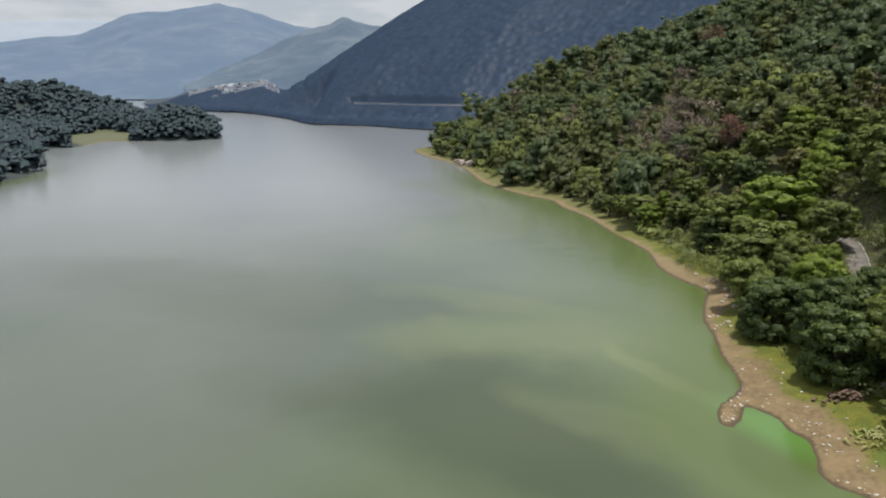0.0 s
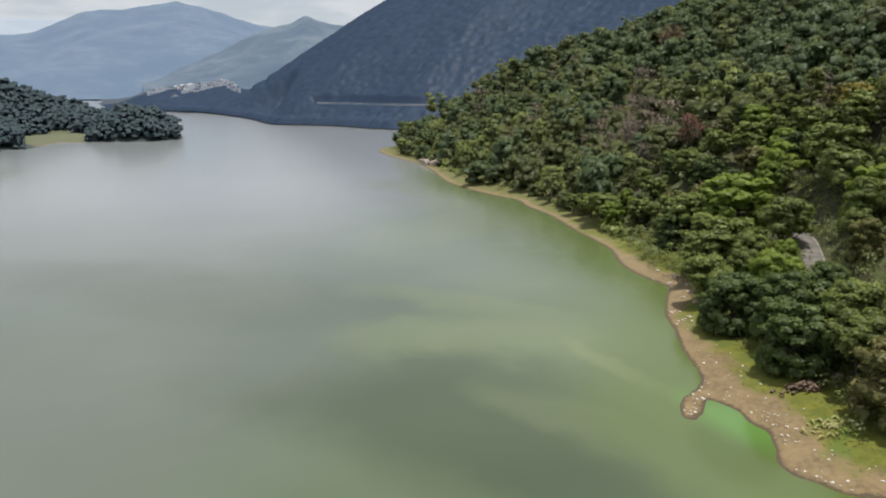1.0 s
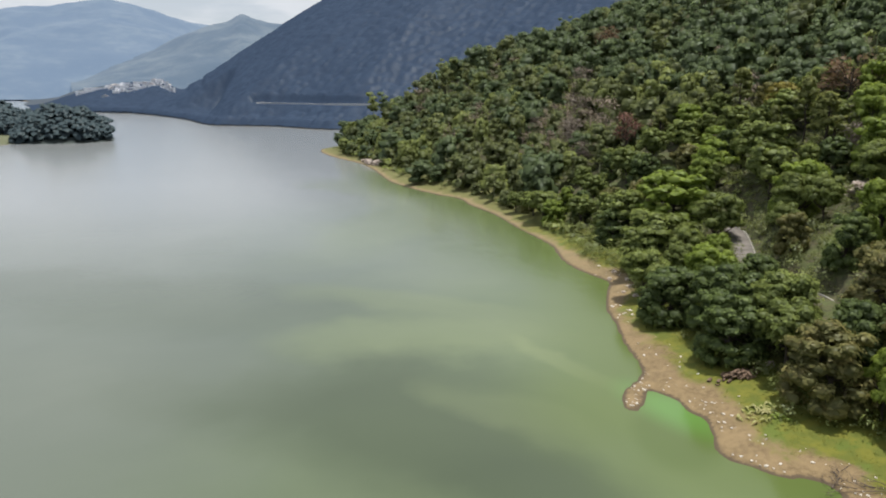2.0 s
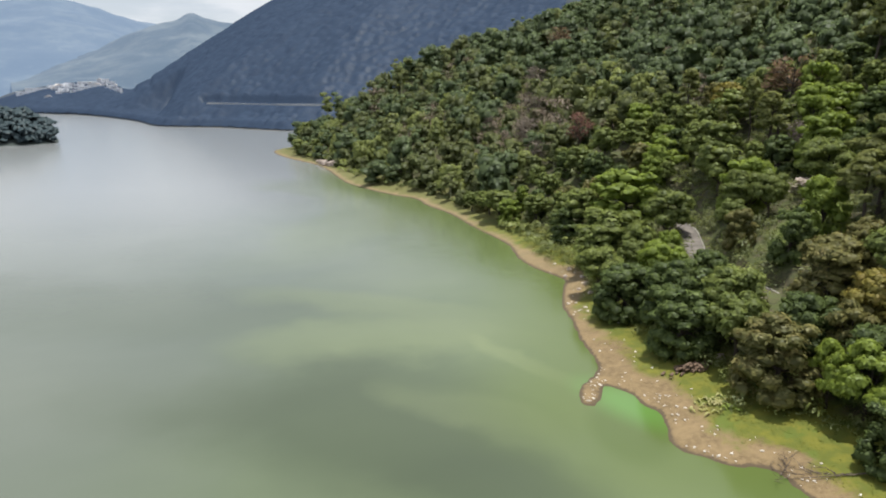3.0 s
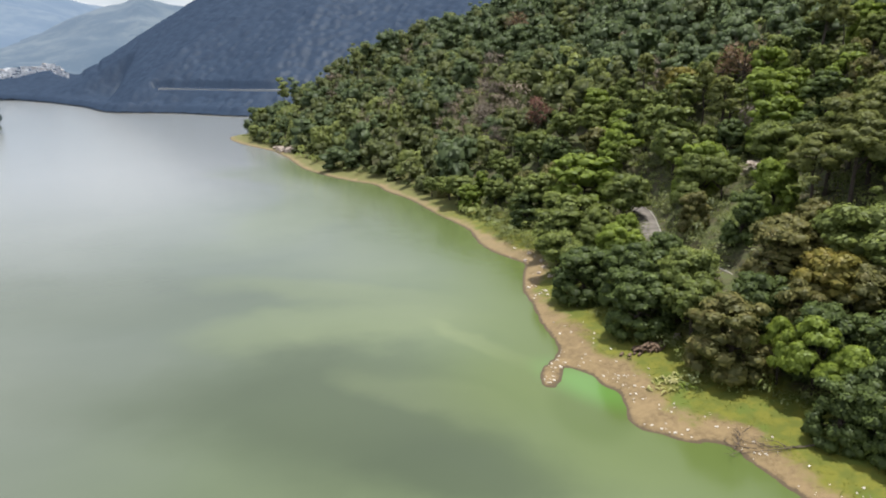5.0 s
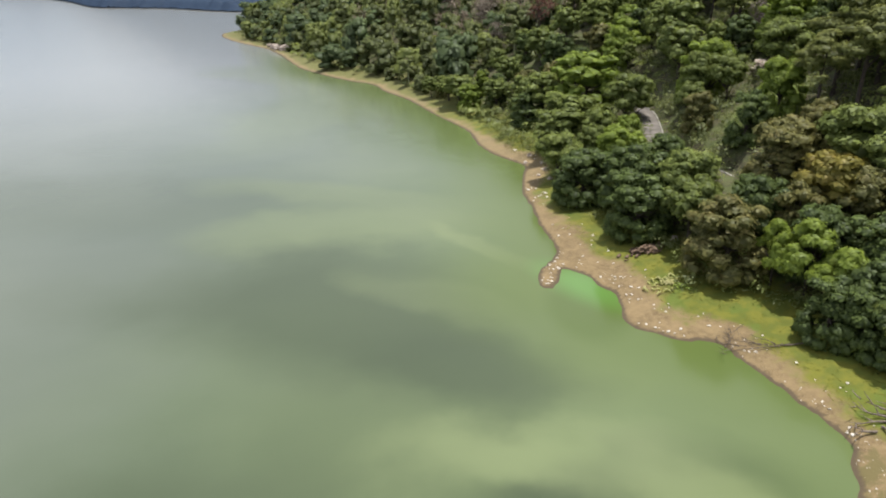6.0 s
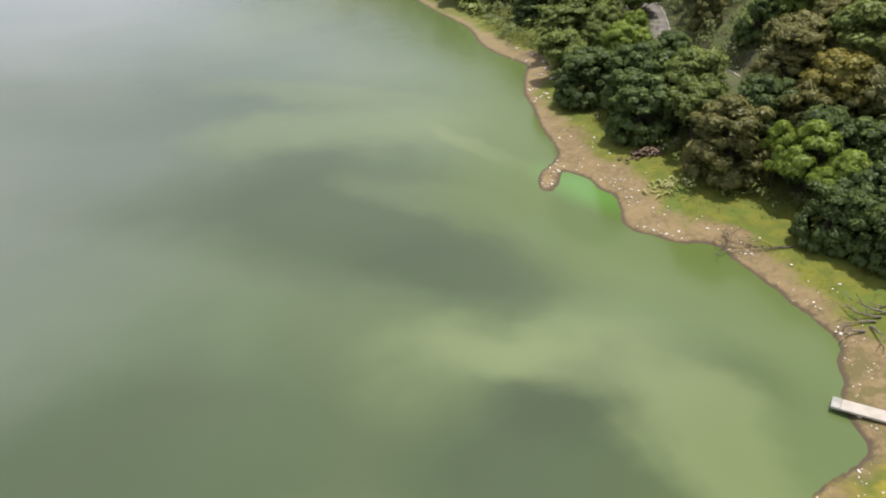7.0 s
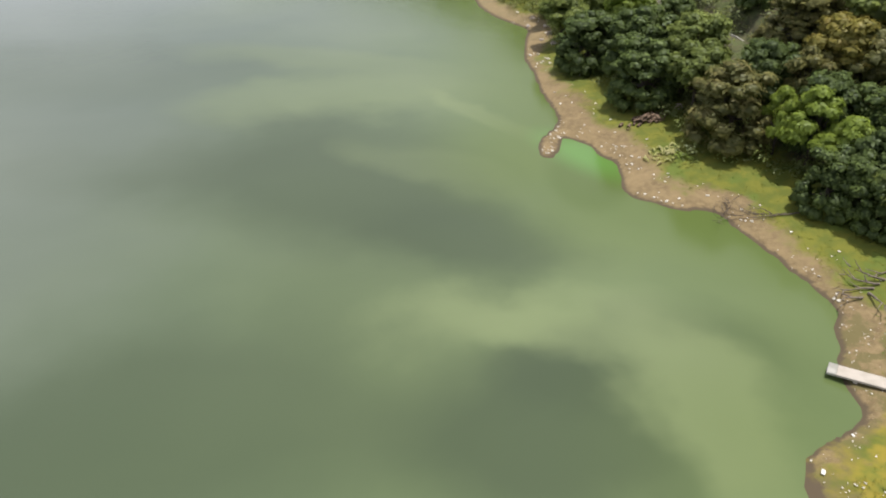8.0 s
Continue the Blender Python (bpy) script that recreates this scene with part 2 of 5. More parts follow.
def water_material():
    """Turbid green lake water: a bright algae bloom in the cove, small ripples; reflections and cloud shade are painted
    into the colour.
    """
    m = Nodes("green_lake_water")
    spot = m.place()
    warp = m.node("TexNoise", Scale=0.030, Detail=5.0, Roughness=0.5)
    m.set(warp.inputs["Vector"], spot)
    push = m.node("VectorMath", Vector=warp.outputs["Color"])
    push.operation = "SUBTRACT"
    push.inputs[1].default_value = (0.5, 0.5, 0.5)
    grow = m.node("VectorMath", Vector=push.outputs[0])
    grow.operation, grow.inputs["Scale"].default_value = "SCALE", 30.0
    moved = m.node("VectorMath", Vector=spot)
    moved.operation = "ADD"
    m.set(moved.inputs[1], grow.outputs[0])

    def patch(x, y, rx, ry, turn, soft=0.56, where=None):
        made = m.node("Mapping", Location=(x, y, 0), Rotation=(0, 0, radians(turn)), Scale=(rx, ry, 1e6))
        made.vector_type = "TEXTURE"
        m.set(made.inputs["Vector"], where if where else moved.outputs[0])
        size = m.node("VectorMath", Vector=made.outputs[0])
        size.operation = "LENGTH"
        return m.span(size.outputs["Value"], 1 + soft, 1 - soft, 0.0, 1.0)

    plan = m.node("SeparateXYZ", Vector=moved.outputs[0])
    band = m.span(m.noise(0.018, 4, 0.5, moved.outputs[0]), 0.35, 0.65)
    grey = m.mix(band, (0.074, 0.094, 0.074), (0.092, 0.112, 0.090))
    green = m.mix(band, (0.094, 0.127, 0.059), (0.119, 0.154, 0.071))
    # greyer westward: algae thins, and reflected cloud is painted in
    grey_to_green = m.math("SUBTRACT", plan.outputs["X"], m.math("MULTIPLY", plan.outputs["Y"], 0.42))
    c = m.mix(m.span(grey_to_green, -85.0, 2.0), grey, green)
    # far water painted paler for the bright sky it reflects
    c = m.mix(m.span(plan.outputs["Y"], 90.0, 340.0, 0.0, 0.95), c, m.mix(m.span(grey_to_green, -160.0, -20.0), (0.225, 0.240, 0.250), (0.205, 0.245, 0.180)))
    # dark, pale and grey patches painted as cloud reflections and shade
    for x, y, rx, ry, turn, amount in DARK_REFLECTIONS:
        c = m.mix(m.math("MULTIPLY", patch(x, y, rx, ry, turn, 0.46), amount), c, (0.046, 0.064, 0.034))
    for x, y, rx, ry, turn, amount in PALE_REFLECTIONS:
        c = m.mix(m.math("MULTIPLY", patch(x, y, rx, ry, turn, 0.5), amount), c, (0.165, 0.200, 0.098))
    for x, y, rx, ry, turn, amount in GREY_REFLECTIONS:
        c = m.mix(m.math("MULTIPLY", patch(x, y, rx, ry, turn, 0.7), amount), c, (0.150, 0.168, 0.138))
    # greener water by the bank: reflected trees put into the colour
    inshore = m.math("MULTIPLY", m.span(m.value("inland"), -24.0, -1.0), m.span(plan.outputs["Y"], 42.0, 64.0, 0.42, 0.76))
    inshore = m.math("MULTIPLY", inshore, m.span(plan.outputs["Y"], 420.0, 320.0))
    c = m.mix(inshore, c, (0.085, 0.120, 0.028))
    # dark green cove patch painted as a tree reflection
    c = m.mix(m.math("MULTIPLY", patch(41.0, 77.5, 8.5, 5.2, 75, 0.3, spot), 0.6), c, (0.066, 0.098, 0.022))
    c = m.mix(m.math("MULTIPLY", patch(44.4, 84.6, 8.0, 3.8, 110, 0.8, spot), 0.85), c, (0.098, 0.205, 0.048))
    ripple = m.math("ADD", m.noise(1.6, 3), m.math("MULTIPLY", m.noise(0.25, 3), 2.0))
    wind = m.span(plan.outputs["Y"], 90.0, 300.0, 0.06, 0.13)
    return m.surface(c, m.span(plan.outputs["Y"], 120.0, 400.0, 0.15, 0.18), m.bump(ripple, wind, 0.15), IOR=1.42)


# painted reflections and cloud shade, one scum streak: centre x, y, half sizes, turn in degrees, strength
DARK_REFLECTIONS = [(6, 88, 28, 20, -45, 0.85), (19, 70, 14, 9, -38, 0.75), (23, 36, 18, 11, 5, 0.85), (26, 43, 9, 7, -25, 0.8), (-14, 44, 28, 16, 10, 0.68), (-45, 150, 60, 16, -20, 0.35), (-20, 100, 20, 9, -10, 0.35)]
PALE_REFLECTIONS = [(16, 54, 8, 5, -15, 0.32), (24, 50.5, 13, 4.5, -30, 0.45), (33.0, 35, 5, 13, 20, 0.8), (14, 116, 24, 8, -6, 0.4), (12, 135, 28, 8, -30, 0.3), (35, 104, 12, 3.0, -52, 0.55), (22, 88, 14, 5, -50, 0.25), (20, 230, 60, 18, 60, 0.3), (5, 300, 40, 16, -60, 0.3)]
GREY_REFLECTIONS = [(-58, 92, 32, 32, 0, 0.45)]
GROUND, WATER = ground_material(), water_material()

# ---------------------------------------------------------------- plan of the lake
RIGHT_SHORE = [(70, -70), (44, -20), (34.7, 11.5), (34.6, 21), (35.2, 25.1), (36, 26.6), (36.9, 27.6), (38.2, 28.4), (40.2, 29.1),
            (42.4, 29.6), (44.2, 30.1), (45.5, 30.7), (46.3, 31.7), (46.6, 33), (47, 34.5), (47.7, 36), (48.6, 37.4), (50.1, 38.6),
            (50.8, 40.1), (51.8, 41.6), (53.5, 43), (54, 43.8), (54.3, 45.4), (54.3, 47.1), (54.4, 49), (54, 51.4), (54.3, 53.7),
            (53.8, 56.1), (53.8, 58.4), (53.4, 61.2), (53.6, 63), (53.2, 64.8), (51.8, 65.9), (48.9, 66.6), (47.5, 68.4), (45.1, 70.8),
            (44.7, 73.4), (46.3, 77.2), (47.3, 81), (46.2, 83.8), (46.2, 87.2), (44, 90.7), (42.5, 89.8), (40.5, 86.4), (38.5, 85),
            (37.9, 87), (39.5, 90.7), (41.7, 92.9), (44.7, 96.1), (46.3, 100.5), (47.4, 109.5), (49.7, 119.5), (51.1, 127.9),
            (55.1, 138.6), (58.6, 145.8), (58.5, 149.8), (56.6, 154.4), (54.8, 162.1), (54.6, 171.2), (56.2, 184.5), (54.3, 198.9)]
MID_SHORE = [(52.3, 212.5), (49.7, 235.6), (44.8, 253.4), (43.1, 269.8), (35.5, 280.4), (27.8, 296.3), (21.7, 311.5), (17.6, 327.5),
            (12.7, 368.1), (6.1, 398.6), (-6.6, 428.7), (-16.8, 462.1), (-17.4, 492.5), (6.1, 527.8), (53.3, 565.3), (86.3, 617.5),
            (61.8, 658.4)]
FAR_SHORE = [(-18.5, 690), (-74.6, 745), (-113.7, 765.5), (-151.7, 787), (-194.6, 890), (-239.2, 976.4), (-310, 1085), (-342, 1110),
            (-402, 1154), (-504, 1210), (-590, 1400), (-700, 1640), (-800, 1900), (-890, 1920), (-900, 1700), (-780, 1450), (-634, 1141),
            (-515, 1052), (-391, 931), (-300, 791), (-247, 690)]
LEFT_SHORE = [(-218, 646), (-198, 613), (-190, 583), (-204, 568), (-228, 563), (-250, 558), (-251, 543), (-262, 556), (-270, 556),
            (-267, 518), (-269, 504), (-275, 495), (-287, 498), (-275, 474), (-243, 414), (-219, 373), (-210, 351), (-207, 335),
            (-208, 318), (-216, 250), (-300, 130), (-430, 0), (-420, -300), (-180, -520), (180, -430), (130, -180)]
# crests of the low western land: plan points and heights
WEST_HILLS = [(-590, 560, 46), (-500, 625, 42), (-424, 682, 38), (-396, 699, 38), (-384, 706, 32), (-363, 717, 24), (-345, 726, 16), (-322, 738, 9),
              (-345, 405, 24), (-305, 435, 19), (-262, 385, 13), (-300, 485, 11)]


def spline(points, closed=False, steps=8):
    """A smooth line through the points (Catmull-Rom)."""
    p = np.array(points, float)
    n = len(p)
    q = np.array([p[i % n] for i in range(-1, n + 2)]) if closed else np.vstack([2 * p[0] - p[1], p, 2 * p[-1] - p[-2]])
    out = []
    for i in range(n if closed else n - 1):
        a, b, c, d = q[i:i + 4]
        for t in np.arange(steps) / steps:
            out.append(0.5 * (2 * b + (c - a) * t + (2 * a - 5 * b + 4 * c - d) * t * t + (3 * b - a - 3 * c + d) * t ** 3))
    if not closed:
        out.append(p[-1])
    return np.array(out)


LAKE = spline(RIGHT_SHORE + MID_SHORE + FAR_SHORE + LEFT_SHORE, True, 5)


def lattice(ix, iy, seed):
    h = (ix * 374761393 + iy * 668265263 + seed * 974711) & 0x7FFFFFFF
    h = ((h ^ (h >> 13)) * 1274126177) & 0x7FFFFFFF
    return ((h ^ (h >> 16)) & 0xFFFF) / 65535.0


def rough(x, y, size, seed=0, octaves=3):
    """Smooth random relief from about -1 to 1 over plan arrays, its largest swells of that size in metres."""
    total, amp, norm = np.zeros_like(x, dtype=float), 1.0, 0.0
    for o in range(octaves):
        u, v = x / size + 17.3 * o + 500, y / size - 9.1 * o + 500
        iu, iv = np.floor(u).astype(np.int64), np.floor(v).astype(np.int64)
        fu, fv = u - iu, v - iv
        fu, fv = fu * fu * (3 - 2 * fu), fv * fv * (3 - 2 * fv)
        a = lattice(iu, iv, seed + o) * (1 - fu) + lattice(iu + 1, iv, seed + o) * fu
        b = lattice(iu, iv + 1, seed + o) * (1 - fu) + lattice(iu + 1, iv + 1, seed + o) * fu
        total += amp * ((a * (1 - fv) + b * fv) * 2 - 1)
        norm += amp
        amp, size = amp * 0.5, size * 0.5
    return total / norm


def from_line(x, y, line, closed=False):
    """The distance of plan points from a line, and whether they lie inside it."""
    x, y = np.ravel(x).astype(float), np.ravel(y).astype(float)
    a = line
    b = np.roll(line, -1, 0) if closed else line[1:]
    a = a if closed else line[:-1]
    best, inside = np.full(len(x), 1e12), np.zeros(len(x), bool)
    for (ax, ay), (bx, by) in zip(a, b):
        dx, dy = bx - ax, by - ay
        t = np.clip(((x - ax) * dx + (y - ay) * dy) / (dx * dx + dy * dy + 1e-9), 0, 1)
        best = np.minimum(best, (x - ax - t * dx) ** 2 + (y - ay - t * dy) ** 2)
        if closed and ay != by:
            inside ^= ((ay > y) != (by > y)) & (x < ax + (y - ay) * dx / dy)
    return np.sqrt(best), inside


def smooth(v, lo, hi):
    t = np.clip((v - lo) / (hi - lo), 0, 1)
    return t * t * (3 - 2 * t)


def shore_distance(x, y):
    """Metres inland from the waterline; negative over the lake."""
    d, inside = from_line(x, y, LAKE, True)
    return np.where(inside, -d, d)


def meadow(x, y):
    """Below 1 on the flat grass between the islet and the peninsula's wood."""
    gx, gy = (x + 285) * 0.9 + (y - 584) * 0.44, (y - 584) * 0.9 - (x + 285) * 0.44
    return np.hypot(gx / 31, gy / 78)


def slopes(x, y):
    """Height of the ground before the path is cut, its crests shaped to fit the camera's view, and distance inland for
    plan arrays.
    """
    x, y = np.ravel(x).astype(float), np.ravel(y).astype(float)
    d = shore_distance(x, y)
    wob = d + smooth(d, -1, 3) * 0.5 * rough(x, y, 5.0, 3, 3)
    left = smooth(-x, 120, 190) * (1 - smooth(y, 700, 950))
    town = smooth(-x - 0.21 * y, 0, 60) * smooth(y, 700, 950)
    far = smooth(y, 540, 640) * (1 - town) * (1 - left)
    slope = 0.60 + 0.07 * smooth(y, 300, 450) + 0.10 * far
    slope = slope * (1 - left) + 0.40 * left
    slope = slope * (1 - town) + 0.36 * town
    cap = 250 + 120 * far
    cap = cap * (1 - left) + 75 * left
    cap = cap * (1 - town) + 66 * town
    isle = smooth(-x, 175, 190) * smooth(y, 510, 550) * (1 - smooth(y, 650, 690)) * (1 - smooth(np.abs(x + 222), 34, 46))
    cap = cap * (1 - isle) + 14 * isle
    low = 1 - smooth(meadow(x, y), 0.8, 1.2)
    up = np.maximum(wob, 0)
    gentle = 8 + 8 * (1 - smooth(y, 60, 170)) * (1 - left)
    rise = 0.17 * np.minimum(up, gentle) + 0.32 * np.clip(up - gentle, 0, 10) + slope * np.maximum(up - gentle - 10, 0)
    rise += smooth(up, 25, 120) * (9 * rough(x, y, 90, 11) + 3 * rough(x, y, 25, 12)) * (0.4 + 0.6 * (1 - left))
    rise += 0.2 * smooth(up, 0.0, 0.5)
    land = cap * (1 - np.exp(-np.maximum(rise, 0) / cap))
    land = land * (1 - 0.93 * low)
    crest = np.maximum(8 + 0.62 * (x + 0.235 * y) + 7 * rough(x, y, 120, 31), 6)
    west = np.zeros_like(x)
    for hx, hy, hz in WEST_HILLS:
        west = np.maximum(west, hz * np.exp(-((x - hx) ** 2 + (y - hy) ** 2) / 60.0 ** 2))
    west = (west * smooth(d, -5, 45) * (1 - 0.95 * low) + 0.16 * np.minimum(up, 6) + 1.5 * rough(x, y, 30, 33) * smooth(up, 5, 30)) * (1 - isle) + np.minimum(land, 14) * isle
    hold = smooth(-x, 150, 175) * (1 - smooth(y, 1000, 1050))
    land = land * (1 - hold) + west * hold
    land += 10 * smooth(1 - np.hypot((x + 222) / 38, (y - 602) / 48), 0, 0.7) * (d > 0)
    bearing = np.degrees(np.arctan2(x, np.maximum(y, 1)))
    land = np.where((bearing < -11.0) & (y > 700), np.minimum(land, 33 + 12 * smooth(np.hypot(x, y), 1260, 1400)), land)
    land = np.where(y > 1000, land * (0.05 + 0.95 * smooth(bearing, -23.2, -19.6)), land)
    land = land * (1 - far) + np.minimum(land, crest) * far
    land = land * (1 - smooth(np.hypot(x, y), 1700, 2300)) + 6 * smooth(np.hypot(x, y), 1700, 2300)
    land += 0.06 * rough(x, y, 1.6, 21, 2) * smooth(up, 0.2, 2)
    bed = np.maximum(-0.16 * (-d) - 0.02, -9.0)
    return np.where(d > 0, land + 0.02, bed), d


# path through the trees on the slope: plan points and the level of its bed
TRACK = spline([(66.2, 83.3), (75.8, 94.3), (77.3, 102.3), (77.4, 114.4), (80.5, 127.4), (85, 137.4), (88.6, 146.5), (89.1, 153.5), (93.7, 159.6)], False, 6)
TRACK_BED = np.convolve(np.pad(slopes(TRACK[:, 0], TRACK[:, 1])[0], 4, "edge"), np.ones(9) / 9, "valid")


def relief(x, y):
    """Ground height, with the bed cut for the path, and distance inland for plan arrays."""
    x, y = np.ravel(x).astype(float), np.ravel(y).astype(float)
    z, d = slopes(x, y)
    near = np.flatnonzero((x > 58) & (x < 102) & (y > 76) & (y < 170))
    if len(near):
        off = np.hypot(x[near, None] - TRACK[:, 0], y[near, None] - TRACK[:, 1])
        which, off = off.argmin(1), off.min(1)
        w = 1 - smooth(off, 2.6, 5.5)
        z[near] = z[near] * (1 - w) + TRACK_BED[which] * w
    return z, d


def level(x, y):
    """Ground height at one place."""
    return float(relief([x], [y])[0][0])


# ---------------------------------------------------------------- mesh helpers
def mesh(name, verts, faces, mats, index=None, shade=False, values=None, normals=None):
    """A mesh from arrays; faces all with the same number of corners, or a plain list."""
    me = bpy.data.meshes.new(name)
    verts = np.asarray(verts, np.float32).reshape(-1, 3)
    if isinstance(faces, np.ndarray):
        n, k = faces.shape
        me.vertices.add(len(verts))
        me.vertices.foreach_set("co", verts.ravel())
        me.loops.add(n * k)
        me.loops.foreach_set("vertex_index", faces.astype(np.int32).ravel())
        me.polygons.add(n)
        me.polygons.foreach_set("loop_start", np.arange(0, n * k, k, dtype=np.int32))
        me.update(calc_edges=True)
    else:
        me.from_pydata(verts.tolist(), [], [list(f) for f in faces])
    for mt in mats if isinstance(mats, (list, tuple)) else [mats]:
        me.materials.append(mt)
    if index is not None:
        me.polygons.foreach_set("material_index", np.asarray(index, np.int32))
    me.polygons.foreach_set("use_smooth", np.full(len(me.polygons), shade))
    for key, (domain, data) in (values or {}).items():
        me.attributes.new(key, "FLOAT", domain).data.foreach_set("value", np.asarray(data, np.float32).ravel())
    me.validate()
    if normals is not None:
        me.polygons.foreach_set("use_smooth", np.full(len(me.polygons), True))
        length = np.linalg.norm(normals, axis=1, keepdims=True) + 1e-9
        me.attributes.new("custom_normal", "FLOAT_VECTOR", "POINT").data.foreach_set("vector", (normals / length).astype(np.float32).ravel())
    me.update()
    return me


def part(name, me, parent, label=""):
    """One mesh as a part under a thing or under another part."""
    ob = new(name, me)
    ob.parent = parent
    return tagged(ob, label)


def from_bm(name, bm, mat, shade=False):
    me = bpy.data.meshes.new(name)
    bm.to_mesh(me)
    bm.free()
    me.materials.append(mat)
    me.polygons.foreach_set("use_smooth", np.full(len(me.polygons), shade))
    return me


def box(bm, size, at, turn=0.0, bevel=0.0):
    made = bmesh.ops.create_cube(bm, size=1, matrix=pose(*at, 0, 0, turn) @ Matrix.Diagonal((*size, 1)))["verts"]
    if bevel:
        edges = list({ed for v in made for ed in v.link_edges})
        bmesh.ops.bevel(bm, geom=edges, offset=bevel, segments=1, affect="EDGES")


def tube(points, radii, sides=6):
    """A tapered round limb along points: vertices and faces."""
    p, r = np.asarray(points, float), np.asarray(radii, float)
    way = np.gradient(p, axis=0)
    way /= np.linalg.norm(way, axis=1, keepdims=True) + 1e-9
    side = np.cross(way, (0.31, 0.77, 0.2))
    side /= np.linalg.norm(side, axis=1, keepdims=True) + 1e-9
    up = np.cross(way, side)
    ang = np.arange(sides) * 2 * np.pi / sides
    v = p[:, None] + r[:, None, None] * (np.cos(ang)[None, :, None] * side[:, None] + np.sin(ang)[None, :, None] * up[:, None])
    i, j = np.meshgrid(np.arange(len(p) - 1), np.arange(sides), indexing="ij")
    k = (j + 1) % sides
    f = np.stack([i * sides + j, i * sides + k, (i + 1) * sides + k, (i + 1) * sides + j], -1).reshape(-1, 4)
    return v.reshape(-1, 3), f


def joined(pieces):
    """Several pieces, each vertices, faces and, as the case may be, normals, as one."""
    out, at = [[] for _ in pieces[0]], 0
    for piece in pieces:
        for n, rows in enumerate(piece):
            out[n].append(rows + at if n == 1 else rows)
        at += len(piece[0])
    return tuple(np.vstack(rows) for rows in out)


def ball(cuts):
    """A round lump of 6 or 24 four-sided faces."""
    verts, faces, where = [], [], {}
    steps = np.linspace(-1, 1, cuts + 1)
    for axis in range(3):
        for sign in (-1, 1):
            for i in range(cuts):
                for j in range(cuts):
                    quad = []
                    for u, v in ((i, j), (i + 1, j), (i + 1, j + 1), (i, j + 1)):
                        p = [0.0, 0.0, 0.0]
                        p[axis], p[(axis + 1) % 3], p[(axis + 2) % 3] = sign, steps[u], steps[v]
                        if tuple(p) not in where:
                            where[tuple(p)] = len(verts)
                            verts.append(np.array(p) / np.linalg.norm(p))
                        quad.append(where[tuple(p)])
                    faces.append(quad if sign > 0 else quad[::-1])
    return np.array(verts), np.array(faces)


BALLS = {1: ball(1), 2: ball(2)}


def cores(rng, lobes, cuts, scale):
    """The dense insides of leaf clumps: uneven lumps, with their normals."""
    lobes = np.asarray(lobes, float)
    n, (lump_verts, lump_faces) = len(lobes), BALLS[cuts]
    v = lump_verts[None] * (1 + 0.2 * rng.normal(size=(n, len(lump_verts), 1))) * scale * lobes[:, None, 3:] + lobes[:, None, :3]
    f = lump_faces[None] + np.arange(n)[:, None, None] * len(lump_verts)
    normal = lump_verts[None] + (0, 0, 0.1) + rng.normal(size=v.shape) * (0.4 if cuts == 1 else 0.18)
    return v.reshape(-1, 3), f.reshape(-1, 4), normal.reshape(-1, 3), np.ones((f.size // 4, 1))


def sprays(rng, lobes, count, size, lift=0.45, slim=0.55, shell=(0.76, 0.36), round_=0.8):
    """Leaf sprays, small pointed blades, over the outsides of lobes (centre x, y, z, radii x, y, z), with normals that follow the clumps."""
    lobes = np.asarray(lobes, float)
    area = (lobes[:, 3] * lobes[:, 4] + lobes[:, 3] * lobes[:, 5]) ** 1.0
    pick = rng.choice(len(lobes), count, p=area / area.sum())
    way = rng.normal(size=(count, 3))
    way[:, 2] = np.where(way[:, 2] < -0.25, -way[:, 2] * rng.choice([1, -1], count, p=[0.65, 0.35]), way[:, 2])
    way /= np.linalg.norm(way, axis=1, keepdims=True)
    c, r = lobes[pick, :3], lobes[pick, 3:]
    at = c + way * r * (shell[0] + shell[1] * rng.random((count, 1)))
    face = way + (0, 0, lift) + rng.normal(size=(count, 3)) * 0.22
    face /= np.linalg.norm(face, axis=1, keepdims=True)
    u = np.cross(face, rng.normal(size=(count, 3)))
    u /= np.linalg.norm(u, axis=1, keepdims=True)
    w = np.cross(face, u)
    s = size * (0.6 + 0.8 * rng.random((count, 1)))
    droop = face * s * 0.18
    v = np.stack([at - w * s * slim + droop, at + u * s - droop, at + w * s * slim + droop, at - u * s], 1)
    middle = lobes[:, :3].mean(0) - (0, 0, 0.6)
    whole = (at - middle) / (np.linalg.norm(at - middle, axis=1, keepdims=True) + 1e-6)
    normal = round_ * (way * 0.9 + whole * 0.4 + (0, 0, 0.15)) + (1.0 - round_) * face * 1.4 + rng.normal(size=(count, 3)) * 0.16
    normal /= np.linalg.norm(normal, axis=1, keepdims=True)
    return v.reshape(-1, 3), np.arange(count * 4).reshape(-1, 4), np.repeat(normal, 4, 0), np.zeros((count, 1))


def clumps(rng, lobes, count, size, lift=0.45, slim=0.55, shell=(0.72, 0.42), cuts=2, round_=0.7):
    """A crown: dense lumps with leaf sprays over them."""
    return joined([cores(rng, lobes, cuts, 0.78 if cuts > 1 else 0.95), sprays(rng, lobes, count, size, lift, slim, shell, round_)])


# ---------------------------------------------------------------- ground and water
def rings(spans):
    out = [spans[0][0]]
    for lo, hi, step in spans:
        while out[-1] < hi:
            out.append(out[-1] * step)
    return np.array(out)


